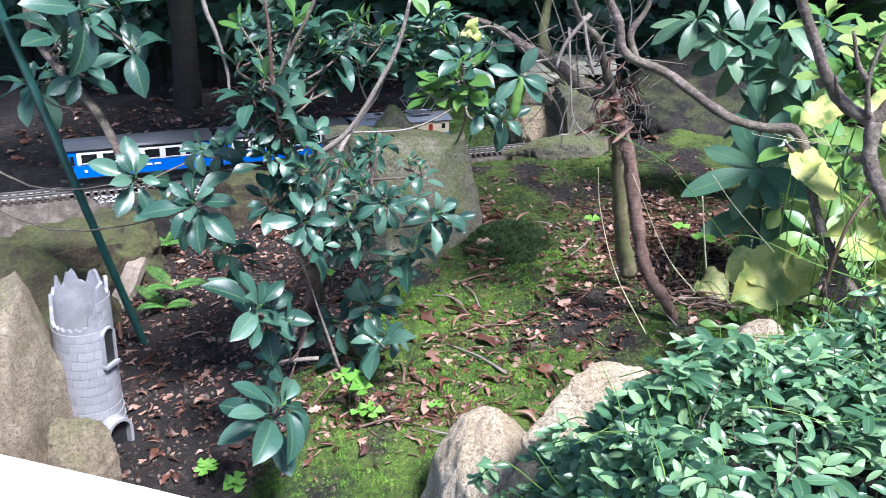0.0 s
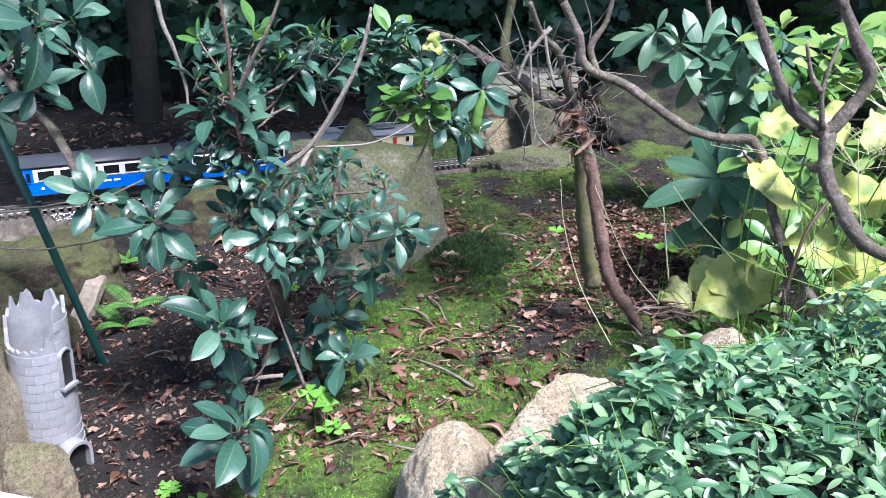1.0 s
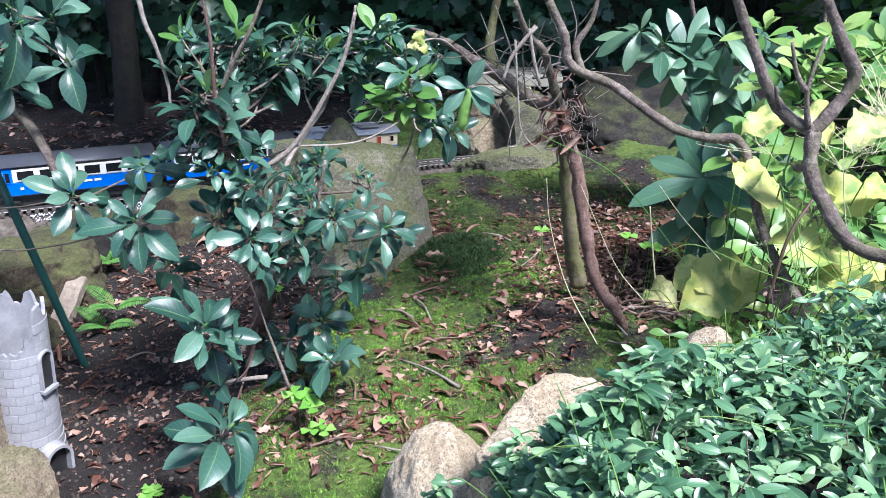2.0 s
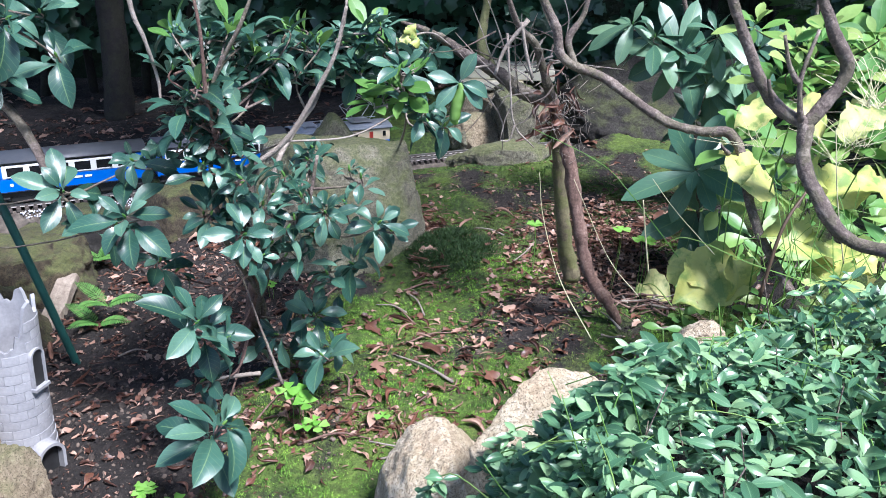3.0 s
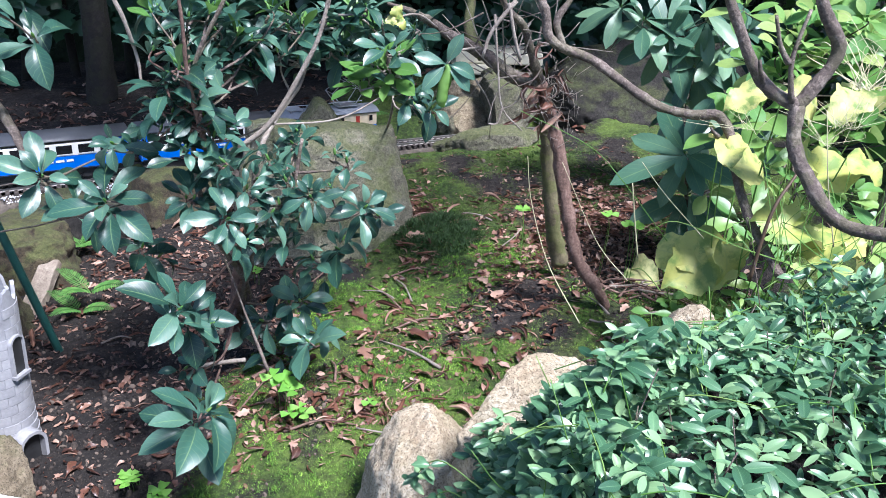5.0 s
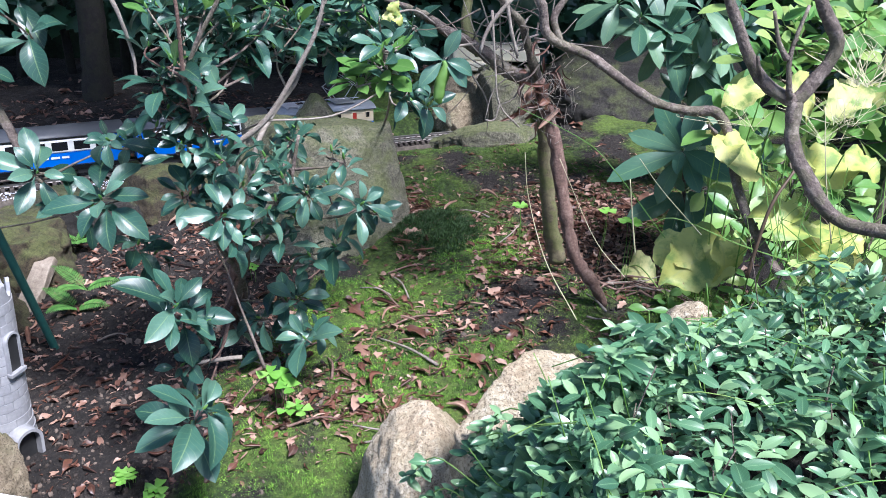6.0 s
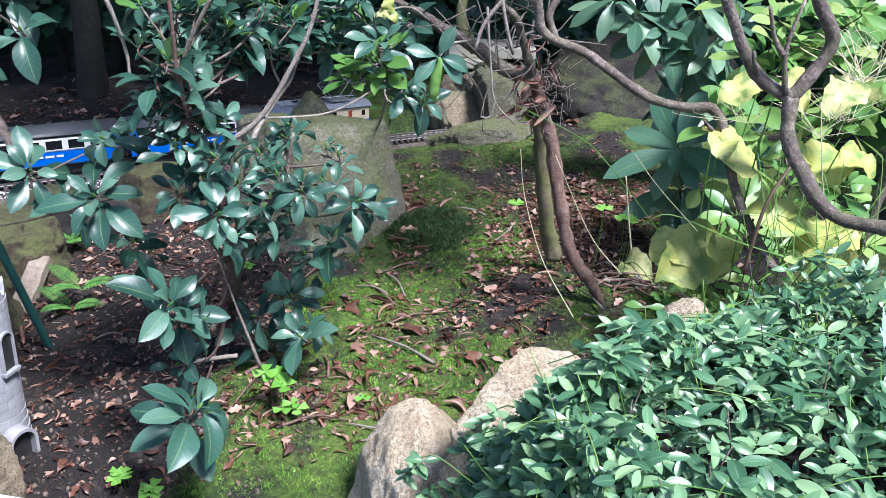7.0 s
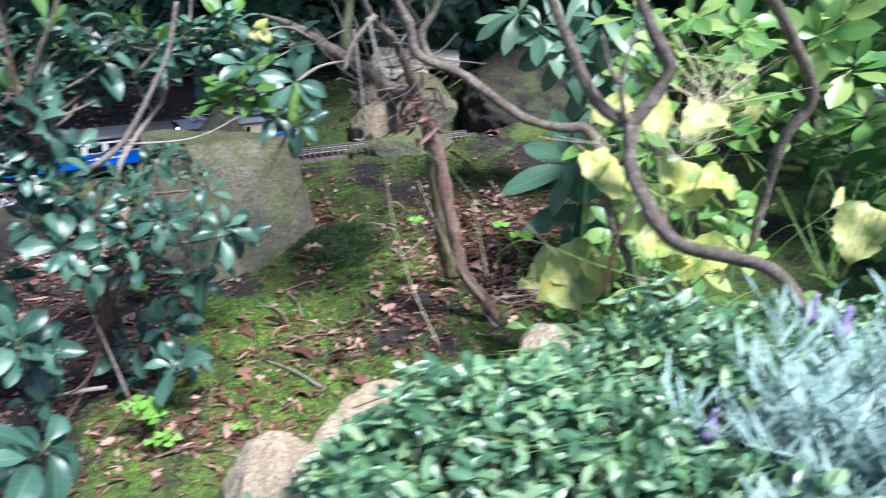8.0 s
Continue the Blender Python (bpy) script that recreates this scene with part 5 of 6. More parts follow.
def build_roots():
    """Pale dry roots and strips of bark at the foot of the old shrub."""
    rnd = random.Random(72)
    t = thing("root_tangle", (0.53, 1.40, height(0.53, 1.40)), "tangle of pale dry roots and bark strips", "roots")
    for i in range(30):
        x, y = rnd.gauss(0.54, 0.06), rnd.gauss(1.40, 0.06)
        a, l = rnd.gauss(0.2, 0.7), rnd.uniform(0.02, 0.06)
        pts = [Vector((x + math.cos(a) * l * k, y + math.sin(a) * l * k, height(x + math.cos(a) * l * k, y + math.sin(a) * l * k) + rnd.uniform(0.004, 0.018))) for k in (-1, 0, 1)]
        limb("root", pts, [rnd.uniform(0.0015, 0.004), 0.001], REDBARK if i % 3 else TWIG, t, per=4, segs=6)


build_roots()


def ribbon(points, width, up=Vector((0.2, -1, 0.2))):
    line = smooth_line(points, 5)
    vs, fs = [], []
    n = len(line)
    for i, p in enumerate(line):
        d = (line[min(i + 1, n - 1)] - line[max(i - 1, 0)]).normalized()
        s = d.cross(up).normalized() * width * 0.5 * (1 - 0.8 * (i / (n - 1)) ** 2)
        vs += [p - s, p + up.normalized() * width * 0.15, p + s]
        if i:
            a = 3 * (i - 1)
            fs += [(a, a + 1, a + 4, a + 3), (a + 1, a + 2, a + 5, a + 4)]
    return vs, fs


def build_grass(name, label, spots, mat, seed, group="grasses"):
    """Each spot: foot, reach in height, spread, number of blades, blade width."""
    rnd = random.Random(seed)
    for foot, tall, spread, n, w in spots:
        t = thing(name, foot, label, "grass", group)
        for _ in range(n):
            a = Vector(foot) + Vector((rnd.gauss(0, 0.012), rnd.gauss(0, 0.012), 0))
            d = Vector((rnd.gauss(0, spread), rnd.gauss(-0.2, 0.5) * spread, tall * rnd.uniform(0.6, 1.1)))
            c = Vector((rnd.gauss(0, 0.3), rnd.gauss(0, 0.3), rnd.gauss(0, 0.2))) * d.length
            vs, fs = ribbon([a, a + d * 0.45 + c * 0.5, a + d + c, a + d * 1.15 + c * rnd.uniform(-0.2, 1.4) - Vector((0, 0, 0.2 * tall))], w)
            child("blade", mesh_of("blade", vs, fs, mat, [(0.2, 0.5)] * len(vs)), t)


build_grass("grass_tuft", "tuft of thin pale grass", [((0.608, 0.85, 1.013), 0.13, 0.05, 6, 0.0018), ((0.597, 0.95, 0.969), 0.11, 0.05, 6, 0.0018), ((0.641, 0.8, 1.034), 0.14, 0.06, 6, 0.0018), ((0.702, 0.8, 1.034), 0.13, 0.06, 6, 0.0018), ((0.873, 0.8, 1.037), 0.14, 0.06, 9, 0.0018), ((0.997, 0.9, 1.03), 0.15, 0.06, 7, 0.0018)], GRASS, 3)
build_grass("dry_grass", "dry curled pale grass hanging in the limbs", [((0.65, 0.85, 1.228), 0.05, 0.045, 18, 0.0009), ((0.67, 0.85, 1.285), 0.06, 0.045, 26, 0.0016), ((0.555, 0.95, 1.197), 0.03, 0.035, 10, 0.0008), ((0.66, 0.9, 1.189), 0.04, 0.04, 12, 0.0009), ((0.728, 0.9, 1.298), 0.05, 0.045, 14, 0.0009)], STRAW, 4)


def build_stalks():
    for pts, r, m, lab in (
        ([(0.35, 0.8, 1.044), (0.336, 0.79, 1.1), (0.32, 0.776, 1.165)], 0.0016, STRAW, "pale upright dry stalk"),
        ([(0.289, 0.85, 0.911), (0.254, 0.95, 0.969), (0.228, 1.0, 1.06), (0.216, 1.0, 1.138)], 0.0011, STRAW, "thin arching grass stalk"),
        ([(0.43, 0.9, 1.03), (0.335, 0.9, 1.141), (0.296, 0.95, 1.173), (0.199, 1.0, 1.212)], 0.0012, GRASS, "thin green stalk leaning over the moss"),
        ([(0.466, 0.85, 1.055), (0.395, 0.85, 1.126), (0.355, 0.85, 1.174)], 0.0010, STRAW, "thin leaning dry stalk"),
        ([(0.357, 0.85, 0.984), (0.316, 0.9, 1.03), (0.262, 0.95, 1.143)], 0.0009, STRAW, "thin leaning dry stalk"),
        ([(0.579, 0.7, 1.103), (0.55, 0.7, 1.197), (0.529, 0.7, 1.285)], 0.0011, STRAW, "thin upright dry stalk"),
        ([(0.524, 0.8, 1.007), (0.538, 0.8, 1.114), (0.575, 0.82, 1.168)], 0.004, PIPE, "reddish brown plant stem"),
    ):
        r *= 0.75
        t = thing("grass_stalk", pts[0], lab, "grass", "grass stalks")
        limb("stalk", pts, [r, r * 0.7], m, t, segs=6, rough=0.02)


build_stalks()


# ---- periwinkle ----
def build_vinca():
    rnd = random.Random(11)
    t = thing("periwinkle", (0.5, 0.4, 1.0), "dense mound of glossy green periwinkle leaves", "ground cover")
    poses, twigs = [], []
    tries = 0
    while len(poses) < 9500 and tries < 70000:
        tries += 1
        if tries % 5 == 0:
            x, y = rnd.uniform(0.035, 0.16), rnd.uniform(0.15, 0.66)
        elif tries % 2:
            x, y = rnd.uniform(0.05, 0.75), rnd.uniform(0.18, 0.80)
        else:
            x, y = rnd.uniform(0.10, 1.3), rnd.uniform(0.15, 0.86)
        z = height(x, y)
        edge = ease(0.03, 0.16, x) * (1 - ease(bank_back(x) + 0.02, bank_back(x) + 0.12, y))
        if y > max(bank_back(x) + 0.13, 0.62):
            continue
        edge = max(edge, 0.35 * ease(0.05, 0.09, x) * (1 - ease(0.54, 0.62, y)))
        if z < 0.66 or rnd.random() > 0.2 + edge:
            continue
        lump = max(0.0, 0.5 + 0.5 * noise.noise(Vector((x * 9, y * 9, 2))) + 0.25 * noise.noise(Vector((x * 26, y * 26, 4))))
        layer = rnd.random() ** 0.6
        top = z + 0.008 + 0.125 * (0.25 + 0.75 * edge) * (0.15 + 0.95 * lump ** 1.3) * layer
        p = Vector((x - 0.02 * (1 - edge), y, top))
        a = rnd.uniform(0, 6.28)
        el = rnd.uniform(-0.5, 0.9)
        d = Vector((math.cos(a) * math.cos(el), math.sin(a) * math.cos(el), math.sin(el)))
        s = rnd.uniform(0.0135, 0.027)
        for k in (1, -1):
            dd = Vector((d.x * k, d.y * k, d.z + rnd.uniform(-0.25, 0.25)))
            poses.append(leaf_pose(p, dd, (rnd.uniform(-0.7, 0.7), rnd.uniform(-0.9, 0.4), 1), s * rnd.uniform(0.85, 1.1)))
        if rnd.random() < 0.09 and layer > 0.6:
            twigs.append((p, a))
    for i in range(700):
        x, y = rnd.uniform(0.055, 0.30), rnd.uniform(0.38, 0.62)
        p = Vector((x - 0.01, y, height(x, y) + rnd.uniform(0.0, 0.05)))
        a = rnd.uniform(0, 6.28)
        for k in (1, -1):
            poses.append(leaf_pose(p, (math.cos(a) * k, math.sin(a) * k, rnd.uniform(-0.3, 0.6)), (rnd.uniform(-0.8, 0.3), rnd.uniform(-0.9, 0.2), 1), rnd.uniform(0.016, 0.03)))
    # sprays trailing over the stones
    for sx, sy, sz in ((0.03, 0.585, 0.78), (0.06, 0.575, 0.74), (0.015, 0.58, 0.83), (0.07, 0.56, 0.82), (0.085, 0.57, 0.87), (0.10, 0.575, 0.90)):
        tip = Vector((sx, sy, sz))
        limb("runner", [(sx + 0.07, sy - 0.14, sz + 0.10), (sx + 0.03, sy - 0.05, sz + 0.07), tip], [0.001, 0.0007], GRASS, t, per=4, segs=5, rough=0.0)
        for k in range(7):
            q = tip.lerp(Vector((sx + 0.03, sy - 0.05, sz + 0.07)), k / 8)
            a = rnd.uniform(0, 6.28)
            for sg in (1, -1):
                poses.append(leaf_pose(q, (math.cos(a) * sg, math.sin(a) * sg, rnd.uniform(-0.2, 0.4)), (0, -0.6, 1), rnd.uniform(0.016, 0.026)))
    for i in range(220):
        x, y = rnd.uniform(0.08, 0.85), rnd.uniform(0.2, 0.72)
        if y > bank_back(x) + 0.06:
            continue
        a, l, z = rnd.uniform(0, 6.28), rnd.uniform(0.03, 0.07), height(x, y)
        limb("stem", [(x, y, z), (x + math.cos(a) * l * 0.5, y + math.sin(a) * l * 0.5, z + 0.03), (x + math.cos(a) * l, y + math.sin(a) * l, z + rnd.uniform(0.05, 0.11))], [0.0009, 0.0006], BARK if i % 2 else GRASS, t, per=3, segs=4, rough=0.0)
    rnd.shuffle(poses)
    poses.sort(key=lambda m: 0 if (0.1 < m.translation.x < 0.42 and 0.24 < m.translation.y < 0.5 and m.translation.z > 1.075) else 1)
    leaves(L_VINCA, poses, t, 300, VINCA)
    for i, (p, a) in enumerate(twigs[:80]):
        d = Vector((math.cos(a), math.sin(a), 0.1)) * 0.05
        limb("runner", [p - d, p + Vector((0, 0, 0.016)), p + d * 1.2 + Vector((0, 0, 0.01))], [0.0008, 0.0006], GRASS, t, per=3, segs=4, rough=0.0)


build_vinca()


def build_lavender():
    rnd = random.Random(14)
    root = Vector((0.60, 0.27, 1.03))
    t = thing("lavender", root, "silvery blue-green lavender with mauve flower spikes", "plant")
    poses = []
    for i in range(250):
        a = rnd.uniform(0, 6.28)
        r = abs(rnd.gauss(0, 0.07))
        foot = root + Vector((rnd.gauss(0, 0.04), rnd.gauss(0, 0.04), -0.04))
        tip = root + Vector((math.cos(a) * (0.05 + r), math.sin(a) * (0.04 + r), rnd.uniform(0.06, 0.17)))
        mid = foot.lerp(tip, 0.5) + Vector((0, 0, 0.03))
        limb("stem", [foot, mid, tip], [0.0013, 0.0009], LAVENDER, t, per=3, segs=5, rough=0.0)
        for k in range(9):
            q = mid.lerp(tip, k / 8)
            b = rnd.uniform(0, 6.28)
            poses.append(leaf_pose(q, (math.cos(b) * 0.6, math.sin(b) * 0.6, 0.8), (0, -1, 0.3), rnd.uniform(0.025, 0.045)))
        if i % 12 == 0:
            f = tube_mesh("flower", [tip, tip + Vector((0, 0, 0.012)), tip + Vector((0.002, 0, 0.035))], [0.004, 0.006, 0.002], MAUVE, 5, 8, 0.6)
            child("flower", f, t, None, "mauve flower spike")
    leaves(L_LAV, poses, t, 280, LAVENDER)


build_lavender()


# ---- ferns, clover ----
def build_fern(at, n, size, seed, label):
    rnd = random.Random(seed)
    t = thing("fern", at, label, "fern", "ferns")
    for i in range(n):
        a = 6.28 * i / n + rnd.uniform(-0.3, 0.3)
        d = Vector((math.cos(a), math.sin(a) * 0.6 - 0.3, 0.75)).normalized()
        pts = [Vector(at) + d * size * s - Vector((0, 0, 0.35 * size * s * s)) for s in (0, 0.33, 0.66, 1.0)]
        limb("rib", pts, [0.0016, 0.0008], FERN, t, per=4, segs=5, rough=0)
        line = smooth_line(pts, 7)
        poses = []
        for k, p in enumerate(line[2:]):
            f = (k + 1) / len(line[2:])
            dd = (line[min(k + 3, len(line) - 1)] - line[k + 1]).normalized()
            s = dd.cross(Vector((0, -0.3, 1))).normalized()
            for sg in (-1, 1):
                poses.append(leaf_pose(p, s * sg + dd * 0.35, Vector((0, -0.3, 1)), size * 0.135 * math.sin(math.pi * min(0.97, 0.25 + 0.75 * f)) + 0.004))
        leaves(L_VINCA_FERN, poses, t, 400, FERN, "leaflet")


L_VINCA_FERN = leaf_set("leaflet", FERN, 0.24, elliptic, droop=0.3, fold=0.1, segs=4)
build_fern((-0.715, 1.48, 0.615), 3, 0.115, 1, "small bright green fern in the soil")
build_fern((-0.696, 1.5, 0.656), 3, 0.12, 5, "small upright green fern")
build_fern((-0.874, 1.8, 0.647), 6, 0.075, 2, "green fern tucked under the railway stones")
build_fern((-0.816, 1.8, 0.647), 5, 0.075, 3, "green fern tucked under the railway stones")
build_fern((-0.098, 2.75, 0.774), 5, 0.15, 4, "fern below the hedge")


def build_clover(at, size, n, seed, label="bright green clover growing in the moss"):
    rnd = random.Random(seed)
    t = thing("clover", (at[0], at[1], height(at[0], at[1])), label, "clover", "clovers")
    for i in range(n):
        p = Vector(at) + Vector((rnd.uniform(-1, 1) * size * 1.1, rnd.uniform(-1, 1) * size * 0.8, rnd.uniform(-0.3, 0.4) * size)) * (1 if n > 1 else 0)
        foot = Vector((p.x * 0.6 + at[0] * 0.4, p.y + 0.02, height(p.x, p.y) - 0.005))
        limb("stalk", [foot, foot.lerp(p, 0.6) + Vector((0.004, 0, 0.004)), p], [0.0008, 0.0006], GRASS, t, per=3, segs=5, rough=0)
        r = rnd.uniform(0, 6)
        for k in range(3):
            a = r + 2.094 * k
            child("leaflet", L_CLOVER[k % 3][0], t, leaf_pose(p, (math.cos(a), math.sin(a), 0.15), (0, -0.35, 1), size * rnd.uniform(0.85, 1.1)))


build_clover((-0.193, 0.985, 0.725), 0.023, 4, 1)
build_clover((-0.173, 0.96, 0.673), 0.018, 3, 2)
build_clover((-0.04, 1.0, 0.672), 0.016, 1, 3)
build_clover((-0.433, 0.86, 0.621), 0.013, 6, 4)
build_clover((-0.384, 0.84, 0.603), 0.018, 3, 5)
build_clover((0.493, 1.45, 0.87), 0.02, 2, 6)
build_clover((0.551, 1.4, 0.869), 0.02, 3, 7)
build_clover((0.335, 1.55, 0.847), 0.02, 2, 8)
build_clover((-0.317, 1.55, 0.691), 0.018, 2, 9)


# ---- hedge and the trees behind ----
def build_hedge():
    rnd = random.Random(8)
    t = thing("hedge", (0, 3.4, 0.8), "dense dark hedge of broad lobed leaves", "hedge", kind="structure")
    poses = []
    for i in range(8600):
        x = rnd.uniform(-2.6, 2.8)
        # leaves higher than about 1.3 m are unseen, added to block sky light
        z = 0.8 + 2.6 * rnd.random() ** 1.5
        gap = noise.noise(Vector((x * 2.3, z * 2.6, 4)))
        low = 0.16 + 0.12 * noise.noise(Vector((x * 1.4, 0, 1))) if x < 0.2 else 0.02
        if z < 0.84 + low or gap < -0.34:
            continue
        y = 3.05 + 0.32 * (0.5 + 0.9 * noise.noise(Vector((x * 3, z * 3, 0)))) + abs(rnd.gauss(0, 0.10)) - 0.22 * ease(1.1, 1.8, z) - 0.35 * ease(0.9, 1.6, x)
        a = rnd.gauss(-1.57, 0.8)
        poses.append(leaf_pose((x, y, z), (math.cos(a), math.sin(a) * 0.6, rnd.uniform(-1.0, 0.1)), (rnd.uniform(-0.4, 0.4), -0.8, 0.6), rnd.uniform(0.06, 0.115)))
    poses.sort(key=lambda m: 0 if (-0.9 < m.translation.x < 0.4 and m.translation.z < 1.25) else 1)
    leaves(L_HEDGE, poses, t, 280, HEDGE)
    for i in range(26):
        x = -2.4 + 0.2 * i + rnd.uniform(-0.08, 0.08)
        z0 = height(x, 3.45) - 0.02
        limb("stem", [(x, 3.45 + rnd.uniform(-0.1, 0.1), z0), (x + rnd.uniform(-0.1, 0.1), 3.5, 1.6), (x + rnd.uniform(-0.2, 0.2), 3.5, 2.9)], [0.02, 0.014, 0.008], SHADEBARK, t, per=4, segs=7)
    # near-black sheet added behind the leaves as the hedge's shaded depth
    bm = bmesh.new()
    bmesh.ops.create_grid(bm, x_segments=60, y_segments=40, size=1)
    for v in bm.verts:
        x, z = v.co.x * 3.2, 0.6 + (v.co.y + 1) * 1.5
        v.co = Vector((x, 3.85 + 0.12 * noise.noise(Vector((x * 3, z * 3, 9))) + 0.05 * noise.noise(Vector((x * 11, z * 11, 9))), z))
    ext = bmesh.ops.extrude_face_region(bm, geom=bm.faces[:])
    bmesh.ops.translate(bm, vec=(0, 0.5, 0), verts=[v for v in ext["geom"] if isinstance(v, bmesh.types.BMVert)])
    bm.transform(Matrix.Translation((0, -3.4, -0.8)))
    part("thicket", bm, plain_material("near-black for hedge shade", [(0.35, (0.004, 0.010, 0.005)), (0.55, (0.012, 0.03, 0.012)), (0.7, (0.02, 0.05, 0.02))], 14, 0.9, bump=0.9, fine=60, distance=0.03), t, "near-black sheet standing for shade inside the hedge", smooth=True)


build_hedge()


def build_tree(p, r, reach, seed):
    """A trunk, limbs and an unseen crown added to shade the railway; reach: the crown's ends in x and y."""
    rnd = random.Random(seed)
    t = thing("tree", (p[0], p[1], height(p[0], p[1]) - 0.03), "tree trunk darkened for shade, with unseen foliage added to shade the bed", "tree", "trees")
    z = height(p[0], p[1]) - 0.04
    # the trunk's bark colour carries the shade
    limb("trunk", [(p[0], p[1], z), (p[0] + 0.01, p[1], z + 0.4), (p[0] - 0.01, p[1], z + 1.2), (p[0], p[1], z + 2.4)], [r * 1.25, r, r * 0.95, r * 0.7], SHADEBARK, t, segs=16)
    x0, x1, y0, y1 = reach
    poses = []
    for i in range(9):
        tip = Vector((rnd.uniform(x0, x1), rnd.uniform(y0, y1), rnd.uniform(2.1, 2.9)))
        foot = Vector((p[0], p[1], z + rnd.uniform(1.2, 2.3)))
        limb("limb", [foot, foot.lerp(tip, 0.5) + Vector((0, 0, 0.15)), tip], [r * 0.5, r * 0.3, r * 0.12], BARK, t, per=4, segs=7)
    # these leaves hang above the view and are there to cast shade
    for i in range(2100):
        x, y, zz = rnd.uniform(x0, x1), rnd.uniform(y0, y1), rnd.uniform(1.85, 3.0)
        if noise.noise(Vector((x * 1.7, y * 1.7, zz * 1.7))) < -0.12:
            continue
        a = rnd.uniform(0, 6.28)
        poses.append(leaf_pose((x, y, zz), (math.cos(a), math.sin(a), rnd.uniform(-0.7, 0.1)), (rnd.uniform(-0.4, 0.4), rnd.uniform(-0.4, 0.4), 1), rnd.uniform(0.10, 0.17)))
    joined("crown", L_HEDGE, poses, HEDGE, t)


build_tree((-1.12, 3.02), 0.048, (-2.3, 0.5, 1.45, 3.3), 1)
build_tree((0.1, 3.5), 0.04, (0.4, 2.6, 2.05, 3.6), 2)


def build_side_hedge():
    """Leafy bank that closes the bed on the light side."""
    rnd = random.Random(18)
    t = thing("side_hedge", (2.0, 1.8, 0.7), "loose green shrubbery closing the bed", "hedge", kind="structure")
    poses = []
    for i in range(2600):
        y = rnd.uniform(0.4, 3.3)
        z = 0.7 + 1.3 * rnd.random()
        x = 1.55 + 0.28 * (y - 1.5) * 0.3 + abs(rnd.gauss(0, 0.18)) + 0.25 * noise.noise(Vector((y * 3, z * 3, 7))) + 0.25 * ease(1.2, 2.0, z)
        a = rnd.gauss(3.3, 0.9)
        poses.append(leaf_pose((x, y, z), (math.cos(a), math.sin(a), rnd.uniform(-0.7, 0.3)), (-0.5, -0.3, 0.8), rnd.uniform(0.07, 0.13)))
    rnd.shuffle(poses)
    leaves(L_LIME2, poses, t, 150, MIDGREEN)
    for i in range(14):
        y = 0.5 + 0.2 * i
        limb("stem", [(1.9, y, height(1.9, y) - 0.02), (1.85 + rnd.uniform(-0.1, 0.1), y, 1.2), (1.8, y + rnd.uniform(-0.2, 0.2), 1.9)], [0.012, 0.008, 0.004], BARK, t, per=4, segs=6)


MIDGREEN = leaf_material("shrub leaf", (0.05, 0.15, 0.03), (0.09, 0.23, 0.05), (0.18, 0.34, 0.08), 0.45, 0.3)
L_LIME2 = leaf_set("leaf", MIDGREEN, 0.42, obovate, droop=0.4, fold=0.2)
build_side_hedge()


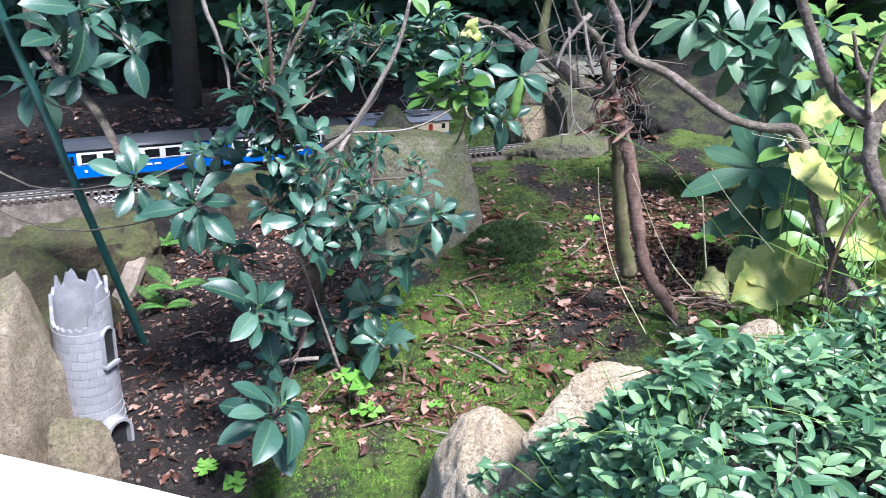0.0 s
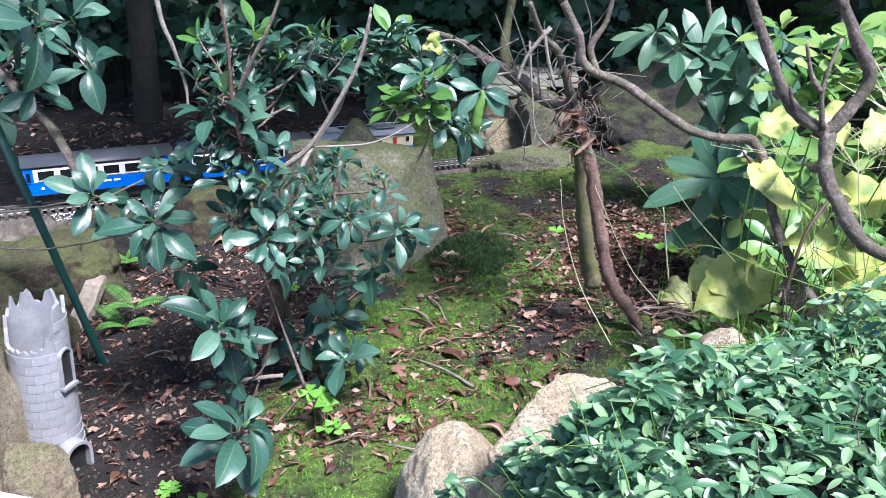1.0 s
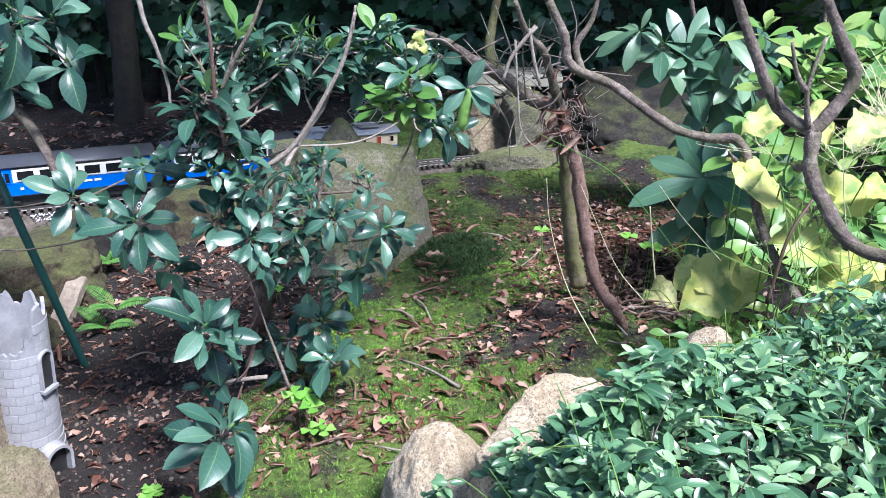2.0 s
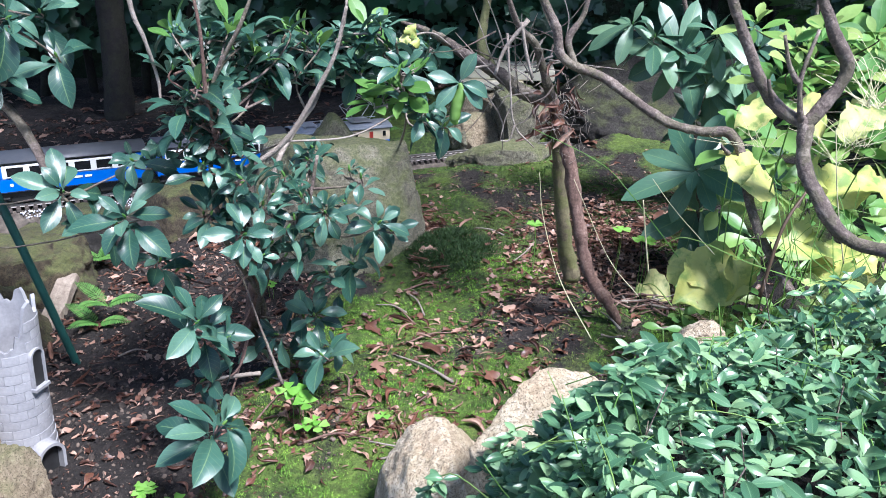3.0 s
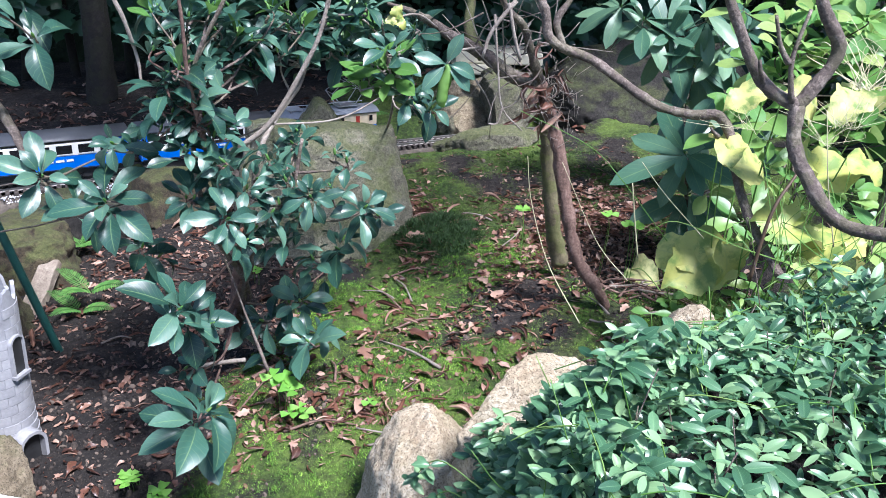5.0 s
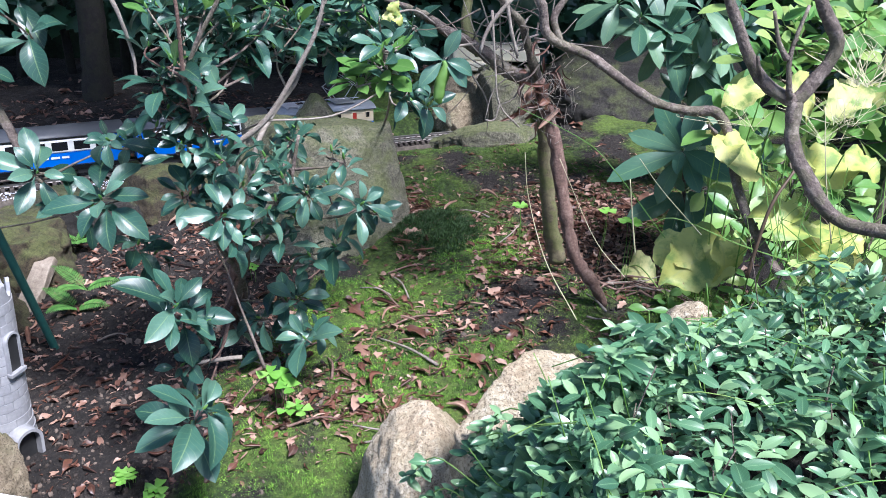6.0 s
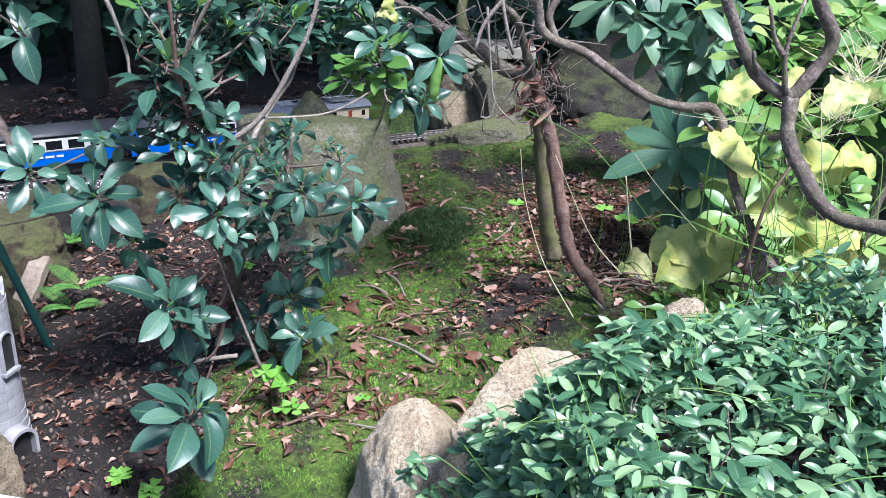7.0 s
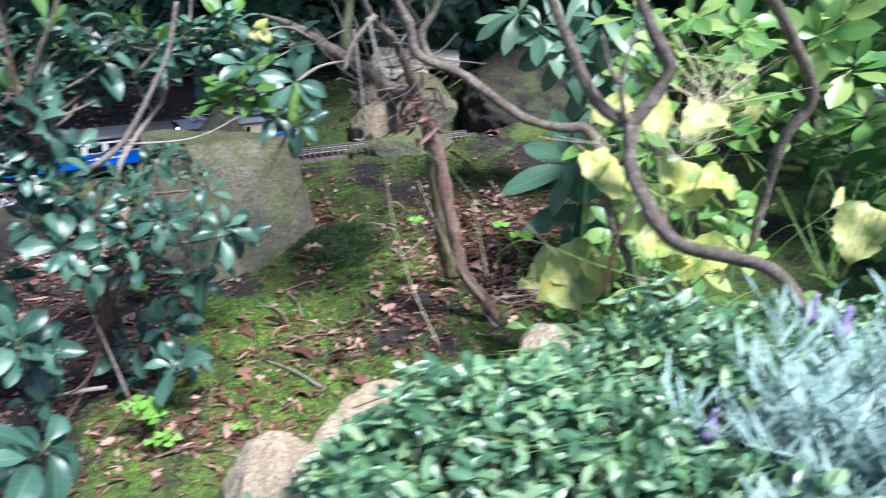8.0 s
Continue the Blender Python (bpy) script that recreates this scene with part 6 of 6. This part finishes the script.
# ---- fallen leaves, sticks and moss ----
def build_litter():
    rnd = random.Random(33)

    def lie(x, y, s, up=0.004):
        a = rnd.uniform(0, 6.28)
        n = Vector((rnd.gauss(0, 0.3), rnd.gauss(0, 0.3), 1))
        return leaf_pose((x, y, height(x, y) + up + s * 0.08), (math.cos(a), math.sin(a), rnd.uniform(-0.1, 0.25)), n, s)

    def spot():
        k = rnd.random()
        if k < 0.33:
            return rnd.gauss(0.56, 0.14), rnd.gauss(1.76, 0.17)
        if k < 0.35:
            return rnd.gauss(0.33, 0.06), rnd.gauss(1.46, 0.14)
        if k < 0.41:
            return rnd.gauss(0.12, 0.14), rnd.gauss(1.24, 0.16)
        if k < 0.45:
            return rnd.gauss(-0.08, 0.12), rnd.gauss(1.0, 0.06)
        if k < 0.53:
            return rnd.gauss(0.09, 0.03), rnd.gauss(1.85, 0.13)
        if k < 0.80:
            return rnd.uniform(-0.9, -0.2), 0.85 + 1.15 * rnd.random() ** 0.8
        if k < 0.87:
            return rnd.uniform(-1.6, -0.3), rnd.uniform(2.45, 3.0)
        return rnd.uniform(-0.3, 0.9), rnd.uniform(0.95, 2.45)

    n = 0
    while n < 300:
        x, y = spot() if n % 5 else (rnd.gauss(0.10, 0.16), rnd.gauss(1.22, 0.18))
        if y < 0.82 or (x > 0.1 and y < 0.9):
            continue
        kinds = rnd.choice((L_OAK, L_DEAD, L_ROLL, L_ROLL))
        ob = new("fallen_leaf", kinds[n % len(kinds)][0])
        ob.matrix_basis = lie(x, y, rnd.uniform(0.022, 0.062))
        tagged(ob, "curled dry brown leaf lying on the moss" if mossy(x, y) > 0.4 else "curled dry brown leaf lying on the soil", "fallen leaf", "fallen leaves")
        n += 1
    poses = []
    while len(poses) < 12500:
        x, y = spot()
        if y < 0.82 or (x > 0.1 and y < 0.88):
            continue
        poses.append(lie(x, y, 0.006 + 0.026 * rnd.random() ** 1.8, 0.001))
    for i in range(500):
        poses.append(lie(rnd.uniform(-1.8, 1.2), rnd.uniform(2.5, 3.4), rnd.uniform(0.02, 0.06)))
    tagged(joined("leaf_litter", L_DEAD + L_ROLL + L_OAK, poses, DEAD, None, "fine brown leaf litter on the ground"), category="leaf litter")
    for i in range(26):
        x, y = rnd.uniform(-0.7, 0.7), rnd.uniform(0.9, 2.2)
        a = rnd.uniform(0, 3.14)
        l = rnd.uniform(0.03, 0.10)
        pts = [Vector((x + math.cos(a) * l * k, y + math.sin(a) * l * k, height(x + math.cos(a) * l * k, y + math.sin(a) * l * k) + 0.004)) for k in (-1, 0, 1)]
        pts[1] += Vector((0.005, 0.004, 0.006))
        ob = new("twig", tube_mesh("twig", pts, [rnd.uniform(0.0015, 0.004), 0.0015], TWIG if i % 2 else REDBARK, 4, 6))
        tagged(ob, "thin dry twig lying on the ground", "twig", "fallen twigs")


build_litter()


def build_moss():
    rnd = np.random.default_rng(5)
    sheets = {True: ([], []), False: ([], [])}
    pts = rnd.uniform((-0.55, 0.80), (0.75, 2.62), (620000, 2))
    for x, y in pts:
        m = mossy(x, y)
        if m < 0.22:
            continue
        clump = 0.5 + 0.75 * noise.noise(Vector((x * 42, y * 42, 1.5))) + 0.35 * noise.noise(Vector((x * 17, y * 17, 5)))
        if rnd.random() > m * (1.4 if y < 1.5 else 0.6) * (0.2 + clump):
            continue
        z = height(x, y)
        # shoots towards the track take the shade-darkened moss colour
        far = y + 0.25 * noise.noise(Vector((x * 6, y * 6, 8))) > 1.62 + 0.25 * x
        h = (0.0015 + 0.0048 * max(0.0, clump)) * rnd.uniform(0.5, 1.1) * (0.5 + 0.6 * m)
        a = rnd.uniform(0, 6.28)
        w = 0.0008 if y < 1.5 else 0.0013
        dx, dy = math.cos(a) * w, math.sin(a) * w
        lx, ly = rnd.normal(0, 0.0024, 2)
        vs, fs = sheets[bool(far)]
        k = len(vs)
        vs += [(x - dx, y - dy, z - 0.001), (x + dx, y + dy, z - 0.001), (x + lx, y + ly, z + h)]
        fs.append((k, k + 1, k + 2))
    for far, (vs, fs) in sheets.items():
        me = mesh_of("moss", vs, fs, SHADED_MOSS if far else MOSS, smooth=False)
        tagged(new("moss", me), "green moss by the track, darkened for tree shade" if far else "soft bright green moss carpet", "moss", kind="stuff")


build_moss()


def build_crumbs():
    """Crumbs of soil, bark and small stones on the bare earth."""
    rnd = random.Random(61)
    ico = bmesh.new()
    bmesh.ops.create_icosphere(ico, subdivisions=1, radius=1)
    ball = np.array([v.co for v in ico.verts])
    tri = [tuple(v.index for v in f.verts) for f in ico.faces]
    ico.free()
    vs, fs = [], []
    while len(vs) < 4200:
        x, y = (rnd.uniform(-0.95, 0.0), rnd.uniform(0.82, 2.1)) if rnd.random() < 0.75 else (rnd.uniform(-0.2, 0.9), rnd.uniform(0.9, 2.3))
        if mossy(x, y) > 0.45:
            continue
        s = rnd.uniform(0.0015, 0.006) * (1 + (rnd.random() < 0.05))
        m = np.array(Euler((rnd.uniform(0, 6), rnd.uniform(0, 6), rnd.uniform(0, 6))).to_matrix()) * s
        k = len(vs)
        w = ball * np.array((1.0, rnd.uniform(0.5, 1), rnd.uniform(0.35, 0.8))) * np.array([[rnd.uniform(0.8, 1.2)] for _ in range(len(ball))])
        vs.append((w @ m.T + np.array((x, y, height(x, y) + 0.001)), k))
    allv = np.concatenate([v for v, _ in vs])
    n = len(ball)
    for k in range(len(vs)):
        fs += [tuple(q + k * n for q in f) for f in tri]
    me = mesh_of("soil_crumbs", allv, fs, CRUMB, smooth=False)
    tagged(new("soil_crumbs", me), "loose crumbs of soil and bark", "soil", kind="stuff")


CRUMB = plain_material("soil crumb", [(0.3, (0.012, 0.009, 0.008)), (0.5, (0.05, 0.038, 0.03)), (0.75, (0.15, 0.115, 0.09))], 30, 0.9, bump=0.3, random_mix=0.7)
build_crumbs()


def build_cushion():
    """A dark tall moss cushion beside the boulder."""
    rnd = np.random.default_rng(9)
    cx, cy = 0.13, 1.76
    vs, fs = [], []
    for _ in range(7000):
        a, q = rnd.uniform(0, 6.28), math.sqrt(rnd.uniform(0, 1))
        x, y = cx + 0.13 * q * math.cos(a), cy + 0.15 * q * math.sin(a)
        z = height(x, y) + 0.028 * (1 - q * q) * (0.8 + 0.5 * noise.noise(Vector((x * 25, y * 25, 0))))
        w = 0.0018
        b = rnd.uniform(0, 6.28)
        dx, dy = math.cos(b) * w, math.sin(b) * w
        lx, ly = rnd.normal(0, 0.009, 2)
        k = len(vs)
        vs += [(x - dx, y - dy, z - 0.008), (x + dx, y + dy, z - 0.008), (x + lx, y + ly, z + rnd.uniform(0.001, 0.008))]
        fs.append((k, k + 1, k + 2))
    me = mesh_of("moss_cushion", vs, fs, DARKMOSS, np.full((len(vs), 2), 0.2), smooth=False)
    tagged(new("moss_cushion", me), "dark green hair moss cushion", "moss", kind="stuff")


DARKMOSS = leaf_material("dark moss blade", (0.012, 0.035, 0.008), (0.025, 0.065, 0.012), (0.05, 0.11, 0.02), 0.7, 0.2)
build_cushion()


def build_pod():
    top = Vector((0.079, 1.0, 1.282))
    t = thing("hanging_shoot", top, "fat pale green shoot hanging from a twig", "shoot")
    limb("pod", [top, top + Vector((0.003, 0, -0.012)), top + Vector((-0.004, 0, -0.035)), top + Vector((-0.006, 0, -0.056)), top + Vector((-0.003, 0, -0.066))], [0.004, 0.008, 0.0095, 0.008, 0.003], YOUNG, t, "ribbed yellow-green pod", segs=12, rough=0.1)
    limb("twig", [top, Vector((0.115, 1.2, 1.272)), Vector((0.175, 1.4, 1.249))], [0.0025, 0.003], TWIG, t, per=4, segs=6)
    for i, (dx, dz) in enumerate(((-0.8, 0.35), (-0.6, -0.5), (0.9, -0.1), (0.7, -0.6), (0.3, 0.8))):
        child("leaf", L_RHODO[i % 4][0], t, leaf_pose(top, (dx, -0.35, dz), (0, -0.8, 0.6), 0.055))
    p = Vector((0.006, 1.3, 1.316))
    y = thing("yellow_leaves", p, "few yellowed leaves on a bare twig", "leaves")
    for i, (dx, dz) in enumerate(((-0.7, -0.5), (0.7, -0.6), (0.1, 0.5))):
        child("leaf", L_YELLOW[i][0], y, leaf_pose(p, (dx, -0.3, dz), (0, -0.8, 0.6), 0.028))
    limb("twig", [p, Vector((0.052, 1.38, 1.313)), Vector((0.098, 1.46, 1.277))], [0.002, 0.003], TWIG, y, per=4, segs=6)


build_pod()


def build_gravel():
    rnd = random.Random(2)
    bm = bmesh.new()
    for i in range(900):
        s = 1.6 + rnd.random() * 1.0
        p, h = on_track(s)
        d = rnd.uniform(-0.085, -0.045) if rnd.random() < 0.8 else rnd.uniform(-0.02, 0.02)
        a = radians(h + 90)
        q = Vector((p.x + math.cos(a) * d, p.y + math.sin(a) * d, 0.742 - 0.25 * max(0, -d - 0.05)))
        if s > 2.05:
            continue
        bmesh.ops.create_icosphere(bm, subdivisions=1, radius=rnd.uniform(0.0012, 0.0032), matrix=Matrix.Translation(q) @ Matrix.Rotation(rnd.uniform(0, 3), 4, "X"))
    me = bpy.data.meshes.new("gravel")
    bm.to_mesh(me)
    bm.free()
    me.materials.append(GRAVEL)
    tagged(new("gravel", me), "white gravel strewn beside the track", "gravel", kind="stuff")


build_gravel()
